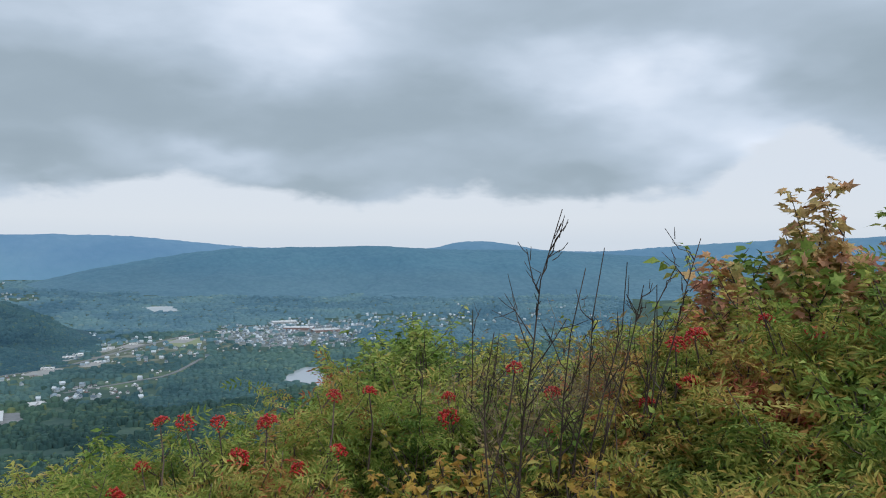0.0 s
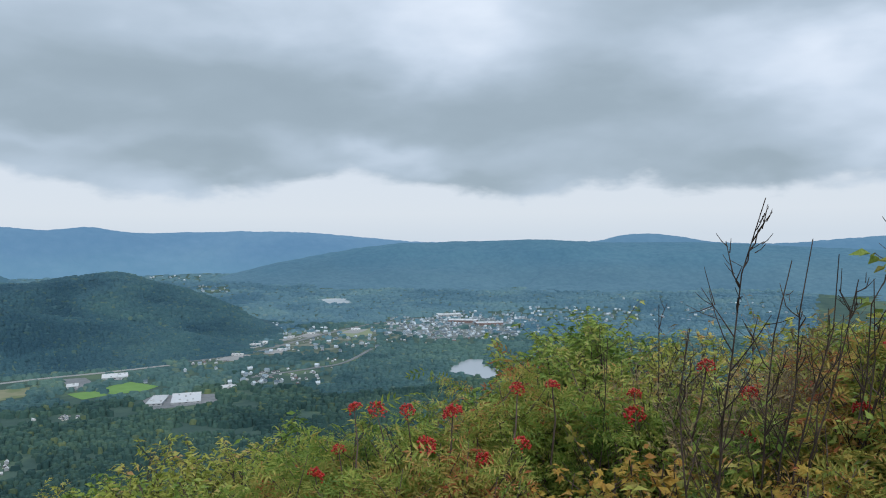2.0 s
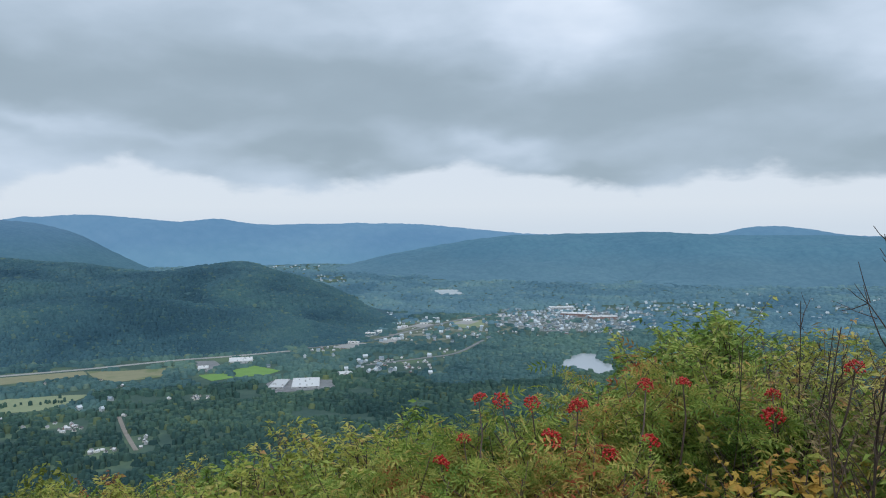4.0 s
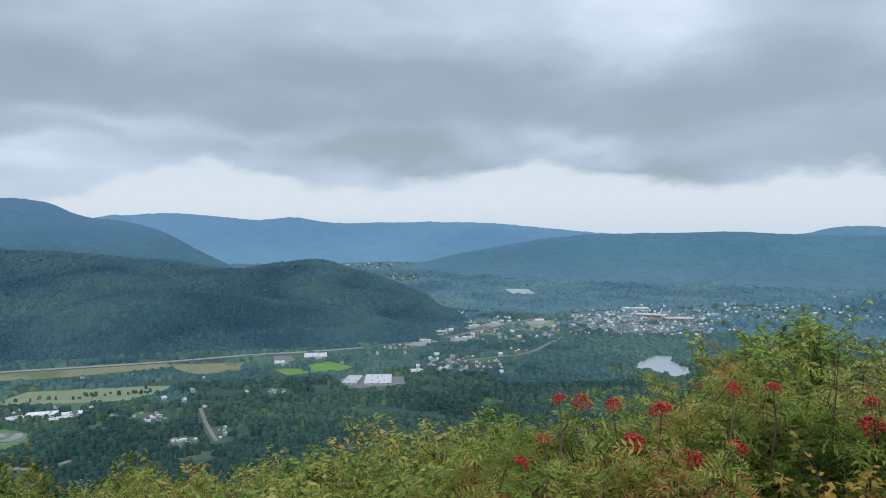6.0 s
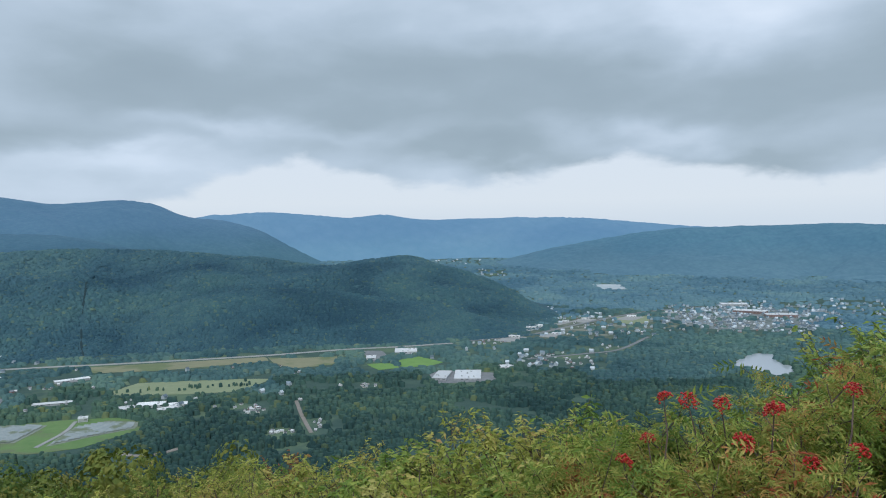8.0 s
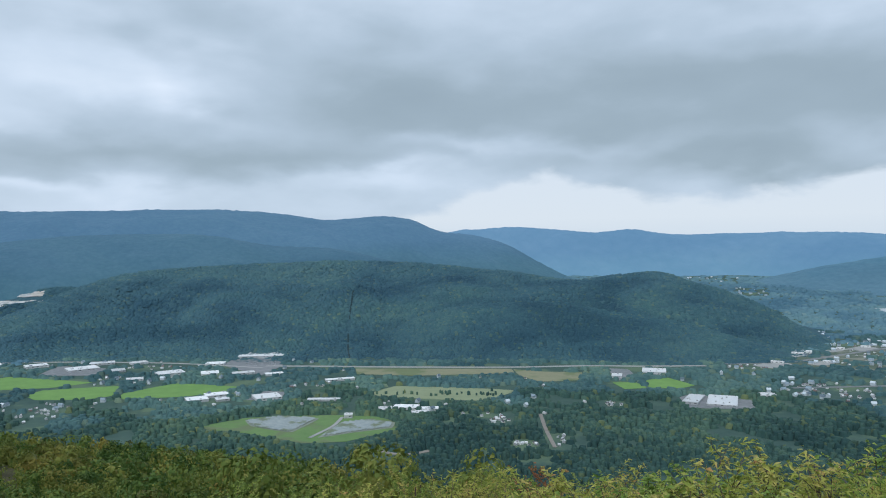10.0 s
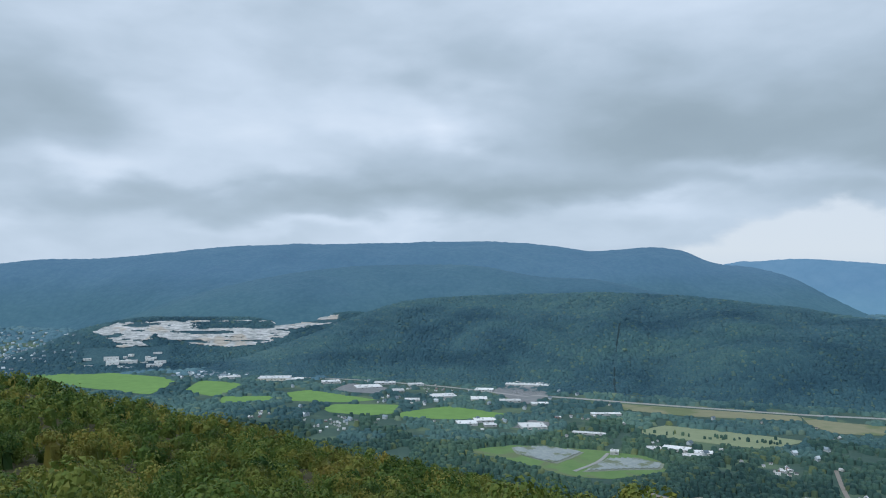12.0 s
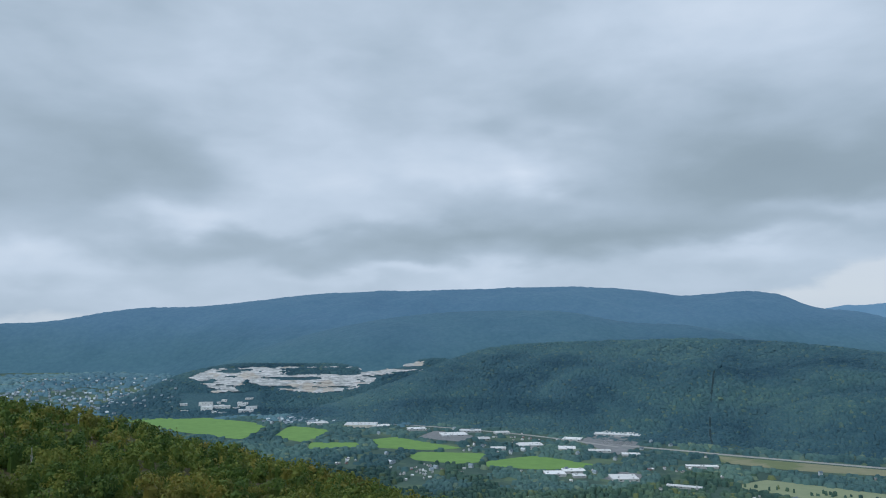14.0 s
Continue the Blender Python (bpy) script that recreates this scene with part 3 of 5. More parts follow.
RNG = np.random.RandomState(7)
HOUSES = [house(11, 8, 5.6, 3.2, M_WHITE, M_ROOFGREY, "white two-storey house with a grey gable roof"),
          house(13, 8, 3.4, 2.6, M_CREAM, M_ROOFDARK, "low cream house with a dark gable roof"),
          house(10, 9, 6.0, 3.6, M_GREYWALL, M_ROOFPALE, "grey house with a pale metal gable roof"),
          house(15, 9, 5.8, 3.0, M_WHITE, M_ROOFPALE, "long white house with a pale gable roof"),
          house(12, 9, 6.2, 3.4, M_BRICKRED, M_ROOFGREY, "red brick house with a grey gable roof"),
          house(12, 8, 5.4, 3.2, M_WHITE, M_ROOFDARK, "white clapboard house with a dark gable roof")]
USED = set()
DISTANT_V, DISTANT_F = {}, {}
HOUSE_SPOTS = []


def taken(x, y):
    return any(inside(np.array(x), np.array(y), o) for o in KEEP_CLEAR)


def put_house(az, r, turn, scale=1.0):
    k = int(RNG.choice(6, p=[0.24, 0.14, 0.16, 0.2, 0.08, 0.18]))
    x, y = -r * math.sin(radians(az)), r * math.cos(radians(az))
    if taken(x, y):
        return
    m = pose(x, y, standing_z(az, r) - 0.1, 0, 0, turn) @ Matrix.Scale(RNG.uniform(0.55, 0.78), 4)
    HOUSE_SPOTS.append((x, y))
    if k not in USED:
        USED.add(k)
        HOUSES[k].matrix_basis = m
    else:
        copy_thing(HOUSES[k], m)


def far_house(az, r, turn):
    x, y = -r * math.sin(radians(az)), r * math.cos(radians(az))
    w, d, h = RNG.uniform(6, 11), RNG.uniform(5, 7.5), RNG.uniform(3.5, 5.5)
    if taken(x, y):
        return
    m = pose(x, y, standing_z(az, r) - 0.1, 0, 0, turn)
    HOUSE_SPOTS.append((x, y))
    for key, (v, f) in (("w", gable(w, d, h, 3)), (("r", "p", "d")[RNG.randint(3)], gable_roof(w, d, h, 3, 0.6, 0.4))):
        V, F = DISTANT_V.setdefault(key, []), DISTANT_F.setdefault(key, [])
        F += [tuple(i + len(V) for i in q) for q in f]
        V += [tuple(m @ Vector(c)) for c in v]


# azimuth from, to, distance from, to, how many, distant
CLUSTERS = [(7.5, 17.0, 2060, 2560, 66, 0), (6.7, 17.0, 2150, 2750, 110, 1), (-2.5, 7.1, 2600, 3000, 40, 1), (4.2, 13.0, 2650, 2900, 44, 1), (18.5, 26.5, 1995, 2426, 26, 0),
            (24.8, 29.0, 2420, 2700, 26, 1), (21.9, 27.4, 1555, 1765, 44, 0), (20.2, 21.9, 1731, 1898, 8, 0), (46.2, 49.6, 1240, 1298, 16, 0), (45.1, 47.2, 1091, 1123, 9, 0),
            (42.8, 44.0, 1104, 1167, 7, 0), (38.5, 40.8, 1368, 1416, 10, 0), (28.4, 31.0, 3588, 3913, 12, 1), (30.6, 34.1, 4150, 4400, 10, 1), (100.5, 109.9, 2700, 3450, 130, 1),
            (86.9, 91.1, 2300, 2440, 30, 1), (78.4, 83.1, 1461, 1621, 26, 0), (85.2, 87.1, 1596, 1714, 8, 0), (79.4, 82.2, 2073, 2196, 12, 0), (68.3, 70.7, 2100, 2200, 8, 0),
            (70, 79, 1900, 2060, 16, 0), (28.8, 31.5, 1820, 1960, 14, 0), (92, 100, 2300, 2420, 18, 1), (60, 64, 1560, 1640, 8, 0), (38, 60, 1150, 1720, 14, 0), (60, 84, 1420, 2080, 20, 0), (44, 60, 1300, 1800, 10, 1), (62, 86, 1500, 2200, 28, 1), (22, 36, 1500, 1900, 8, 1), (-13, -1, 2850, 3250, 22, 1), (92, 99, 2300, 2450, 20, 1),
            (5.0, 17.0, 2250, 2800, 150, 1), (98.6, 112, 2640, 3850, 230, 1), (17.5, 27, 1950, 2500, 70, 1), (84, 92, 2330, 2480, 50, 1), (21, 28, 1540, 1780, 14, 1), (-7, 6, 2650, 3000, 30, 1)]
for a0, a1, r0, r1, n, distant in CLUSTERS:
    base = RNG.uniform(0, 90)
    for _ in range(n):
        u = RNG.uniform(0, 1, 2)
        if not distant:
            u = np.clip(0.5 + RNG.normal(0, 0.24, 2), 0, 1)
        az, r = a0 + (a1 - a0) * u[0], r0 + (r1 - r0) * u[1]
        (far_house if distant else put_house)(az, r, base + RNG.choice([0, 90]) + RNG.normal(0, 9))
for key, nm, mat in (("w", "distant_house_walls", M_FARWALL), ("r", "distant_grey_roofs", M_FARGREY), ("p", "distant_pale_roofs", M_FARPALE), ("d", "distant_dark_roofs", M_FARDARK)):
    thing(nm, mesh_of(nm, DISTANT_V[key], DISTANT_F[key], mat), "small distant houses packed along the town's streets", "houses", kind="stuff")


def hall(x, y, w, d, h, az, wall, roof, label, name="industrial_building", z=None):
    """A flat-roofed hall with a parapet, bay doors, window bands and roof units."""
    root = thing(name, None, label, "building", "large flat-roofed buildings", at=pose(x, y, float(floor_z(math.hypot(x, y))) if z is None else z, 0, 0, az + RNG.uniform(-14, 14)))
    part("wall", mesh_of("wall", *box(w, d, h, -0.5), wall), root)
    part("roof", mesh_of("roof", *joined([box(w - 1.0, d - 1.0, 0.3, h - 0.5), box(w + 0.6, 0.6, 0.9, h - 0.4, 0, -d / 2), box(w + 0.6, 0.6, 0.9, h - 0.4, 0, d / 2),
                                             box(0.6, d - 0.6, 0.9, h - 0.4, -w / 2, 0), box(0.6, d - 0.6, 0.9, h - 0.4, w / 2, 0)]), roof), root)
    unit = mesh_of("roof_unit", *joined([box(3.2, 2.4, 1.6), box(2.0, 1.2, 0.6, 1.6)]), M_UNIT)
    for i in range(max(2, int(w * d / 500))):
        part("roof_unit", unit, root, at=pose(RNG.uniform(-0.4, 0.4) * w, RNG.uniform(-0.4, 0.4) * d, h - 0.2))
    door = mesh_of("bay_door", *box(3.4, 0.2, 3.6), M_GREYWALL)
    band = mesh_of("window", *box(4.4, 0.2, 1.2), M_GLASS)
    n = max(2, int(w / 9))
    for i in range(n):
        part("bay_door" if i % 3 == 0 else "window", door if i % 3 == 0 else band, root, at=pose((i + 0.5) / n * w - w / 2, -d / 2 - 0.06, 0 if i % 3 == 0 else h * 0.5))
    HALL_SPOTS.append((x, y, max(w, d) * 0.62))
    return root


HALL_SPOTS = []
WHITE_HALL, GREY_HALL, MILL = "white flat-roofed industrial hall beside the woods", "pale grey flat-roofed hall in the valley", "large pale mill building with a flat roof"
for x, y, w, d, h, az, kind in (
        (-812, 1218, 28, 64, 7, 33, 1), (-772, 1250, 52, 74, 5, 32, 1), (-1045, 1414, 52, 45, 8, 36, 0), (-1067, 1310, 22, 30, 6, 39, 0), (-745, 1358, 30, 25, 6, 29, 0),
        (-1432, 500, 40, 30, 7, 71, 0), (-1450, 546, 44, 26, 7, 69, 0), (-1404, 540, 25, 20, 6, 69, 1), (-1365, 615, 50, 40, 7, 66, 0), (-1118, 654, 14, 12, 9, 60, 0),
        (-1888, 839, 118, 60, 9, 66, 0), (-1982, 411, 69, 45, 7, 78, 0), (-1898, 472, 33, 30, 6, 76, 1), (-1771, 556, 60, 40, 8, 73, 0), (-1702, 626, 40, 36, 8, 70, 0),
        (-2218, 184, 91, 50, 11, 85, 2), (-2186, 238, 54, 30, 8, 84, 0), (-1127, 737, 24, 20, 5, 57, 0), (-1112, 772, 46, 22, 6, 55, 0), (-1062, 768, 31, 16, 5, 54, 0),
        (-1074, 798, 31, 18, 5, 53, 0), (-1436, 820, 64, 14, 6, 60, 0), (-1272, 690, 62, 12, 5, 62, 1),
        (-2105, 330, 50, 30, 8, 80, 0), (-2040, 470, 60, 26, 7, 77, 1), (-1835, 690, 46, 30, 7, 70, 0), (-1660, 690, 50, 22, 6, 68, 0), (-1600, 740, 40, 20, 6, 66, 0), (-2290, 60, 60, 30, 8, 88, 0), (-1985, 545, 40, 24, 7, 75, 0),
        (-1745, 470, 36, 22, 6, 74, 0), (-2250, 620, 70, 24, 7, 74, 0), (-494, 2545, 100, 40, 14, 11, 2), (-395, 2492, 90, 40, 12, 9, 2), (-584, 2728, 88, 40, 14, 12, 1)):
    hall(x, y, w, d * 1.15, h * 0.72, az, (M_PALEWALL, M_GREYWALL, M_BRICKRED if y > 2000 else M_CREAM)[kind], (M_ROOFWHITE, M_ROOFPALE, M_ROOFPALE)[kind], (WHITE_HALL, GREY_HALL, MILL)[kind])

# pale lots and low shops along the main street
for i in range(8):
    t = (i + RNG.uniform(0.2, 0.8)) / 8
    x0, y0 = np.interp(t, (0, 0.2, 0.45, 0.75, 1), (-1003, -916, -887, -860, -798)), np.interp(t, (0, 0.2, 0.45, 0.75, 1), (1637, 1788, 1987, 2187, 2452))
    side = RNG.choice((-1, 1)) * RNG.uniform(34, 80)
    x, y, s = x0 + side, y0 + side * 0.3, RNG.uniform(16, 30)
    sheet("paved_lot", [(x + i0 * s, y + j0 * s * 1.8) for i0, j0 in ((-1, -0.9), (0.9, -1), (1, 0.9), (-0.9, 1))], M_ROAD, "pale paved lot beside low shops", "parking lot", 0.7 + 0.02 * i, "structure")
    hall(x + RNG.uniform(-8, 8), y + s * 1.2, RNG.uniform(18, 40), RNG.uniform(12, 20), RNG.uniform(4, 6), 20, M_WHITE, M_ROOFWHITE, "low white shop building by the main street", "shop_building")
# the stone works at the quarry's foot, on the slope
for i in range(22):
    az, r = RNG.uniform(92.8, 98.3), RNG.uniform(2600, 2700)
    big = i % 5 == 0
    hall(-r * math.sin(radians(az)), r * math.cos(radians(az)), RNG.uniform(36, 70) if big else RNG.uniform(12, 30), RNG.uniform(10, 18), RNG.uniform(9, 14) if big else RNG.uniform(4, 7), az, M_WHITE, M_ROOFWHITE,
         "white stone works building below a quarry", "stone_works", standing_z(az, r) - 1.0)
# parked cars in the large lots
M_CAR = plain("car paint", (0.55, 0.57, 0.6), 0.3, 0.05, 0.5, 0.6)
car = thing("parked_car", None, "parked car in rows on a pale lot", "car", "cars in the factory lot", at=pose(-1790, 800, FLOOR + 0.5))
part("body", mesh_of("body", *joined([box(4.4, 1.8, 0.7, 0.3)]), M_CAR), car)
part("cabin", mesh_of("cabin", [(-1.2, -0.8, 1), (1.1, -0.8, 1), (1.1, 0.8, 1), (-1.2, 0.8, 1), (-0.8, -0.65, 1.5), (0.6, -0.65, 1.5), (0.6, 0.65, 1.5), (-0.8, 0.65, 1.5)],
                      [(4, 5, 6, 7), (0, 1, 5, 4), (1, 2, 6, 5), (2, 3, 7, 6), (3, 0, 4, 7)], M_GLASS), car)
wheel = mesh_of("wheel", [(0.33 * math.cos(a), y, 0.33 + 0.33 * math.sin(a)) for y in (-0.1, 0.1) for a in np.linspace(0, 2 * math.pi, 9)[:-1]],
                [(i, (i + 1) % 8, 8 + (i + 1) % 8, 8 + i) for i in range(8)] + [tuple(range(7, -1, -1)), tuple(range(8, 16))], M_ROOFDARK)
for i, j in ((-1.4, -0.85), (1.4, -0.85), (-1.4, 0.85), (1.4, 0.85)):
    part("wheel", wheel, car, at=pose(i, j, 0))
for row in range(6):
    for i in range(16):
        if RNG.rand() < 0.8 and (row or i):
            u, v = (i - 8) * 5.2, (row - 3) * 15
            copy_thing(car, pose(-1775 + u * 0.55 - v * 0.72, 790 + u * 0.75 + v * 0.45, FLOOR + 0.5, 0, 0, 150 + RNG.normal(0, 3)))


# ---- the quarry hill and its white benches ----
def banded_stone(n, b, out):
    p = world_pos(n)
    q = n.add("ShaderNodeVectorMath", {0: p, 1: (0.03, 0.03, 0.34)}, operation="MULTIPLY").outputs[0]
    f = n.math("ADD", n.math("MULTIPLY", n.noise(q, 1.0, 5.0, 0.65, 0.4), 0.75), n.math("MULTIPLY", n.noise(p, 0.09, 4.0, 0.6), 0.25))
    col = n.ramp(f, [(0.34, (0.20, 0.23, 0.23)), (0.47, (0.40, 0.42, 0.43)), (0.57, (0.60, 0.61, 0.62)), (0.68, (0.82, 0.82, 0.83))])
    col = n.mix(n.math("MULTIPLY", n.step(n.noise(p, 0.011, 2.0), 0.56, 0.66), 0.5), col, (0.46, 0.38, 0.29))
    n.put(b.inputs["Base Color"], col)
    n.put(b.inputs["Normal"], n.add("ShaderNodeBump", {"Height": f, "Strength": 0.4, "Distance": 3.0}))


M_MARBLE = material("quarried pale stone", banded_stone)
OUTLINE = np.array([(97.85, -3.82), (96.16, -3.23), (93.8, -3.2), (89.58, -3.19), (83.87, -3.33), (83.19, -3.09), (81.82, -2.85), (80.45, -2.95), (80.63, -3.55), (83.36, -3.84),
                    (84.89, -4.74), (87.41, -5.18), (89.07, -5.19), (91.2, -4.92), (93.14, -4.45), (93.79, -4.11), (94.3, -4.9), (96.0, -4.95), (96.61, -4.34)])


qa, qe = np.arange(80.2, 98.2, 0.06), np.arange(-5.3, -2.8, 0.03)
QA, QE = np.meshgrid(qa, qe, indexing="ij")
wob = waves(QA * 10, QE * 40, 40, 31, 4)
u = (QE + 5.4) / 2.6 * 7 + wob * 0.8
step = np.floor(u) + ease((u % 1 - 0.62) / 0.38)
vs = np.linspace(0, 1, 160)
QR = np.zeros_like(QA)
for i, az in enumerate(qa):
    foot = float(curve(np.array([az]), [(103.5, 2560), (76, 2450)])[0])
    crest = 3010 * math.tan(radians(float(curve(np.array([az]), QUARRY_CREST)[0])))
    rs = foot + (3010 - foot) * vs
    low = float(floor_z(foot)) - 3 - EYE
    QR[i] = np.interp(QE[i], np.degrees(np.arctan((low + (crest - low) * ease(vs)) / rs)), rs)
QR += -1.5 + 10 * (step - u) + waves(QA * 30, QE * 60, 30, 32, 3) * 2
QZ = EYE + QR * np.tan(np.radians(QE))
ok = inside(QA + waves(QA * 8, QE * 30, 12, 33, 3) * 0.25, QE + waves(QA * 9, QE * 25, 15, 34, 3) * 0.09, OUTLINE) & (waves(QA * 6, QE * 60, 30, 35, 4) < 0.50)
ok &= ~((QA + 0.8 * wob > 85.6) & (QA + 0.8 * wob < 91.2) & (QE + 0.1 * wob > -3.78) & (QE + 0.1 * wob < -3.36))
qf = grid_faces(len(qa), len(qe))
thing("quarry", mesh_of("quarry", polar(QA, QR, QZ), qf[ok.ravel()[qf].all(1)], M_MARBLE), "white terraced stone quarry cut into the hillside", "quarry", kind="structure")


# ---- woods of the valley and hill: one low crown each ----
def canopy(name, dark, mid, light, odd, haze_glow=None, single=0.5, broad=0.0032):
    def build(n, b, out):
        p = world_pos(n)
        rnd = n.add("ShaderNodeNewGeometry").outputs["Random Per Island"]
        f = n.math("ADD", n.math("MULTIPLY", rnd, single), n.math("MULTIPLY", n.noise(p, 0.006, 4.0, 0.6), 1.05 - single))
        col = n.ramp(f, [(0.25, dark), (0.55, mid), (0.85, light)])
        col = n.mix(n.step(n.math("FRACT", n.math("MULTIPLY", rnd, 7.3)), 0.93, 0.96), col, odd)
        leaf = n.noise(p, 0.4, 3.0, 0.7)
        col = n.mix(n.step(leaf, 0.3, 0.7), n.mix(0.3, col, dark), col)
        q = n.add("ShaderNodeVectorMath", {0: p, 1: (1.0, 1.0, 3.5)}, operation="MULTIPLY").outputs[0]
        tone_band = n.ramp(n.noise(q, broad, 4.0, 0.55, 0.5), [(0.36, (0.60, 0.68, 0.76)), (0.50, (1.0, 1.0, 1.0)), (0.66, (1.36, 1.24, 1.06))])
        col = n.mix(1.0, col, tone_band, "MULTIPLY")
        n.put(b.inputs["Base Color"], col)
        n.put(b.inputs["Normal"], n.add("ShaderNodeBump", {"Height": leaf, "Strength": 0.4, "Distance": 1.2}))
        # even blue emission painted on as haze
        if haze_glow:
            n.put(b.inputs["Emission Color"], (*haze_glow, 1))
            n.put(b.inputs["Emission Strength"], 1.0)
    return material(name, build)


# valley woods from near to far, haze painted in as bluer, paler colour
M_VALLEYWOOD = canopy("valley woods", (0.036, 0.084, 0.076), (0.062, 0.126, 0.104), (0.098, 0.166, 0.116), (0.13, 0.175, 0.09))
M_MIDWOOD_HAZE = canopy("middle woods", (0.058, 0.128, 0.138), (0.086, 0.172, 0.174), (0.122, 0.212, 0.190), (0.15, 0.22, 0.17), None, 0.38)
# dark base colour in place of the shade between the cut's trees
M_CUT_SHADE = mottled("painted shade in the cut", (0.018, 0.042, 0.052), (0.034, 0.066, 0.076), 9)
# the farthest copy also glows faintly blue as haze
M_FARWOOD_HAZE = canopy("distant woods", (0.078, 0.152, 0.188), (0.100, 0.180, 0.214), (0.126, 0.210, 0.228), (0.14, 0.21, 0.21), (0.018, 0.046, 0.072), 0.25)
# hill woods with haze painted into the colour, more in the upper copy
M_HILLWOOD_HAZE = canopy("hill woods", (0.040, 0.102, 0.138), (0.060, 0.136, 0.170), (0.088, 0.172, 0.180), (0.105, 0.175, 0.15), None, 0.3, 0.0024)
M_UPPERWOOD_HAZE = canopy("upper hill woods", (0.046, 0.112, 0.152), (0.066, 0.145, 0.184), (0.094, 0.180, 0.194), (0.11, 0.18, 0.165), None, 0.3, 0.0024)
rings = [(0.0, 1, 1.0), (0.64, 5, 0.74), (1.0, 5, -1.3)]
DOME_V = np.array([(q * math.cos(2 * math.pi * i / k + q), q * math.sin(2 * math.pi * i / k + q), h) for q, k, h in rings for i in range(k)])
DOME_F = [(0, 1 + i, 1 + (i + 1) % 5) for i in range(5)]
DOME_F += [q for i in range(5) for q in ((1 + i, 6 + i, 6 + (i + 1) % 5), (1 + i, 6 + (i + 1) % 5, 1 + (i + 1) % 5))]
DOME_F = np.array(DOME_F)


DOME_FAR = np.array([(0, 0, 1.0)] + [(0.66 * math.cos(a), 0.66 * math.sin(a), 0.7) for a in np.arange(4) * math.pi / 2] + [(math.cos(a), math.sin(a), -1.4) for a in np.arange(4) * math.pi / 2 + 0.3])
FACE_FAR = np.array([(0, 1 + i, 1 + (i + 1) % 4) for i in range(4)] + [q for i in range(4) for q in ((1 + i, 5 + i, 5 + (i + 1) % 4), (1 + i, 5 + (i + 1) % 4, 1 + (i + 1) % 4))])


def crowns(name, pos, wide, high, mat, label, seed, shape=(DOME_V, DOME_F)):
    rng = np.random.RandomState(seed)
    n = len(pos)
    a = rng.uniform(0, 2 * np.pi, n)
    dome, faces = shape
    v = dome[None] * (1 + rng.uniform(-0.28, 0.28, (n, len(dome), 1)))
    c, s = np.cos(a)[:, None], np.sin(a)[:, None]
    x, y, z = v[..., 0] * c - v[..., 1] * s, v[..., 0] * s + v[..., 1] * c, v[..., 2]
    out = np.stack([x * wide[:, None], y * wide[:, None], z * high[:, None]], -1) + pos[:, None]
    f = (faces[None] + (np.arange(n) * len(dome))[:, None, None]).reshape(-1, 3)
    return thing(name, mesh_of(name, out, f, mat, True), label, "trees", kind="stuff")


rng = np.random.RandomState(5)
ga, gr = np.meshgrid(np.arange(-14, 113, 0.34), np.exp(np.arange(math.log(820), math.log(4430), 0.0092)), indexing="ij")
ta, tr = (ga + rng.uniform(-0.2, 0.2, ga.shape)).ravel(), (gr * (1 + rng.uniform(-0.005, 0.005, gr.shape))).ravel()
tx, ty = -tr * np.sin(np.radians(ta)), tr * np.cos(np.radians(ta))
keep = (land_z(ta, tr) < floor_z(tr) + 45) & ((tr < 3620) | ((ta > 98) & (tr < 3980)) | ((ta > 22) & (ta < 48)))
keep &= ~((ta > 27.5) & (ta < 90) & (tr > curve(ta, [(92, 2330), (80, 2230), (66, 1990), (58.6, 1930), (45, 1890), (34.8, 1890), (27.6, 2080)])) & (tr < 3150))
keep &= ~((ta > 76) & (ta < 103.5) & (tr > 2520) & (tr < 3060))
for outline in KEEP_CLEAR:
    near = (tr + 24) / tr
    keep &= ~inside(tx, ty, outline) & ~inside(tx * near, ty * near, outline)
for x, y, d in HALL_SPOTS:
    keep &= np.hypot(tx - x, ty - y) > d
lawn = waves(tx, ty, 190, 41, 4)
keep &= (lawn < np.where((ta > 38) & (tr > 1120) & (tr < 2250), 0.38, 0.42)) | (ta < 22) | (tr > 2400)
thin = rng.uniform(0, 1, tx.shape)
for a0, a1, r0, r1, n, _ in CLUSTERS:
    if a1 - a0 < 11:
        keep &= ~((ta > a0) & (ta < a1) & (tr > r0 - 10) & (tr < r1 + 10) & (thin < 0.62))
spots = np.array(HOUSE_SPOTS)
cells = {}
for x, y in spots:
    cells.setdefault((int(x // 40), int(y // 40)), []).append((x, y))
idx = np.nonzero(keep)[0]
for i in idx:
    cx, cy = int(tx[i] // 40), int(ty[i] // 40)
    for dx in (-1, 0, 1):
        for dy in (-1, 0, 1):
            for x, y in cells.get((cx + dx, cy + dy), ()):
                # room round each house, and trees cleared towards the eye to fit the view
                ux, uy = tx[i] - x, ty[i] - y
                r0 = math.hypot(x, y)
                along = -(ux * x + uy * y) / r0
                across = abs(ux * y - uy * x) / r0
                if across < 9 and -9 < along < 34:
                    keep[i] = False
ta, tr, tx, ty = ta[keep], tr[keep], tx[keep], ty[keep]
tall = rng.uniform(2.6, 5.6, len(ta))
place = np.column_stack([tx, ty, np.maximum(land_z(ta, tr), floor_z(tr)) + tall * 0.9])
wide = tr * 0.0055 * rng.uniform(0.6, 1.25, len(ta))
# copies chosen by distance, so the painted haze grows farther off
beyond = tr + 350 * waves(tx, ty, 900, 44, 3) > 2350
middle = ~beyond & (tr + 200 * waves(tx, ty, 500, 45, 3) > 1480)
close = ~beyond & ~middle
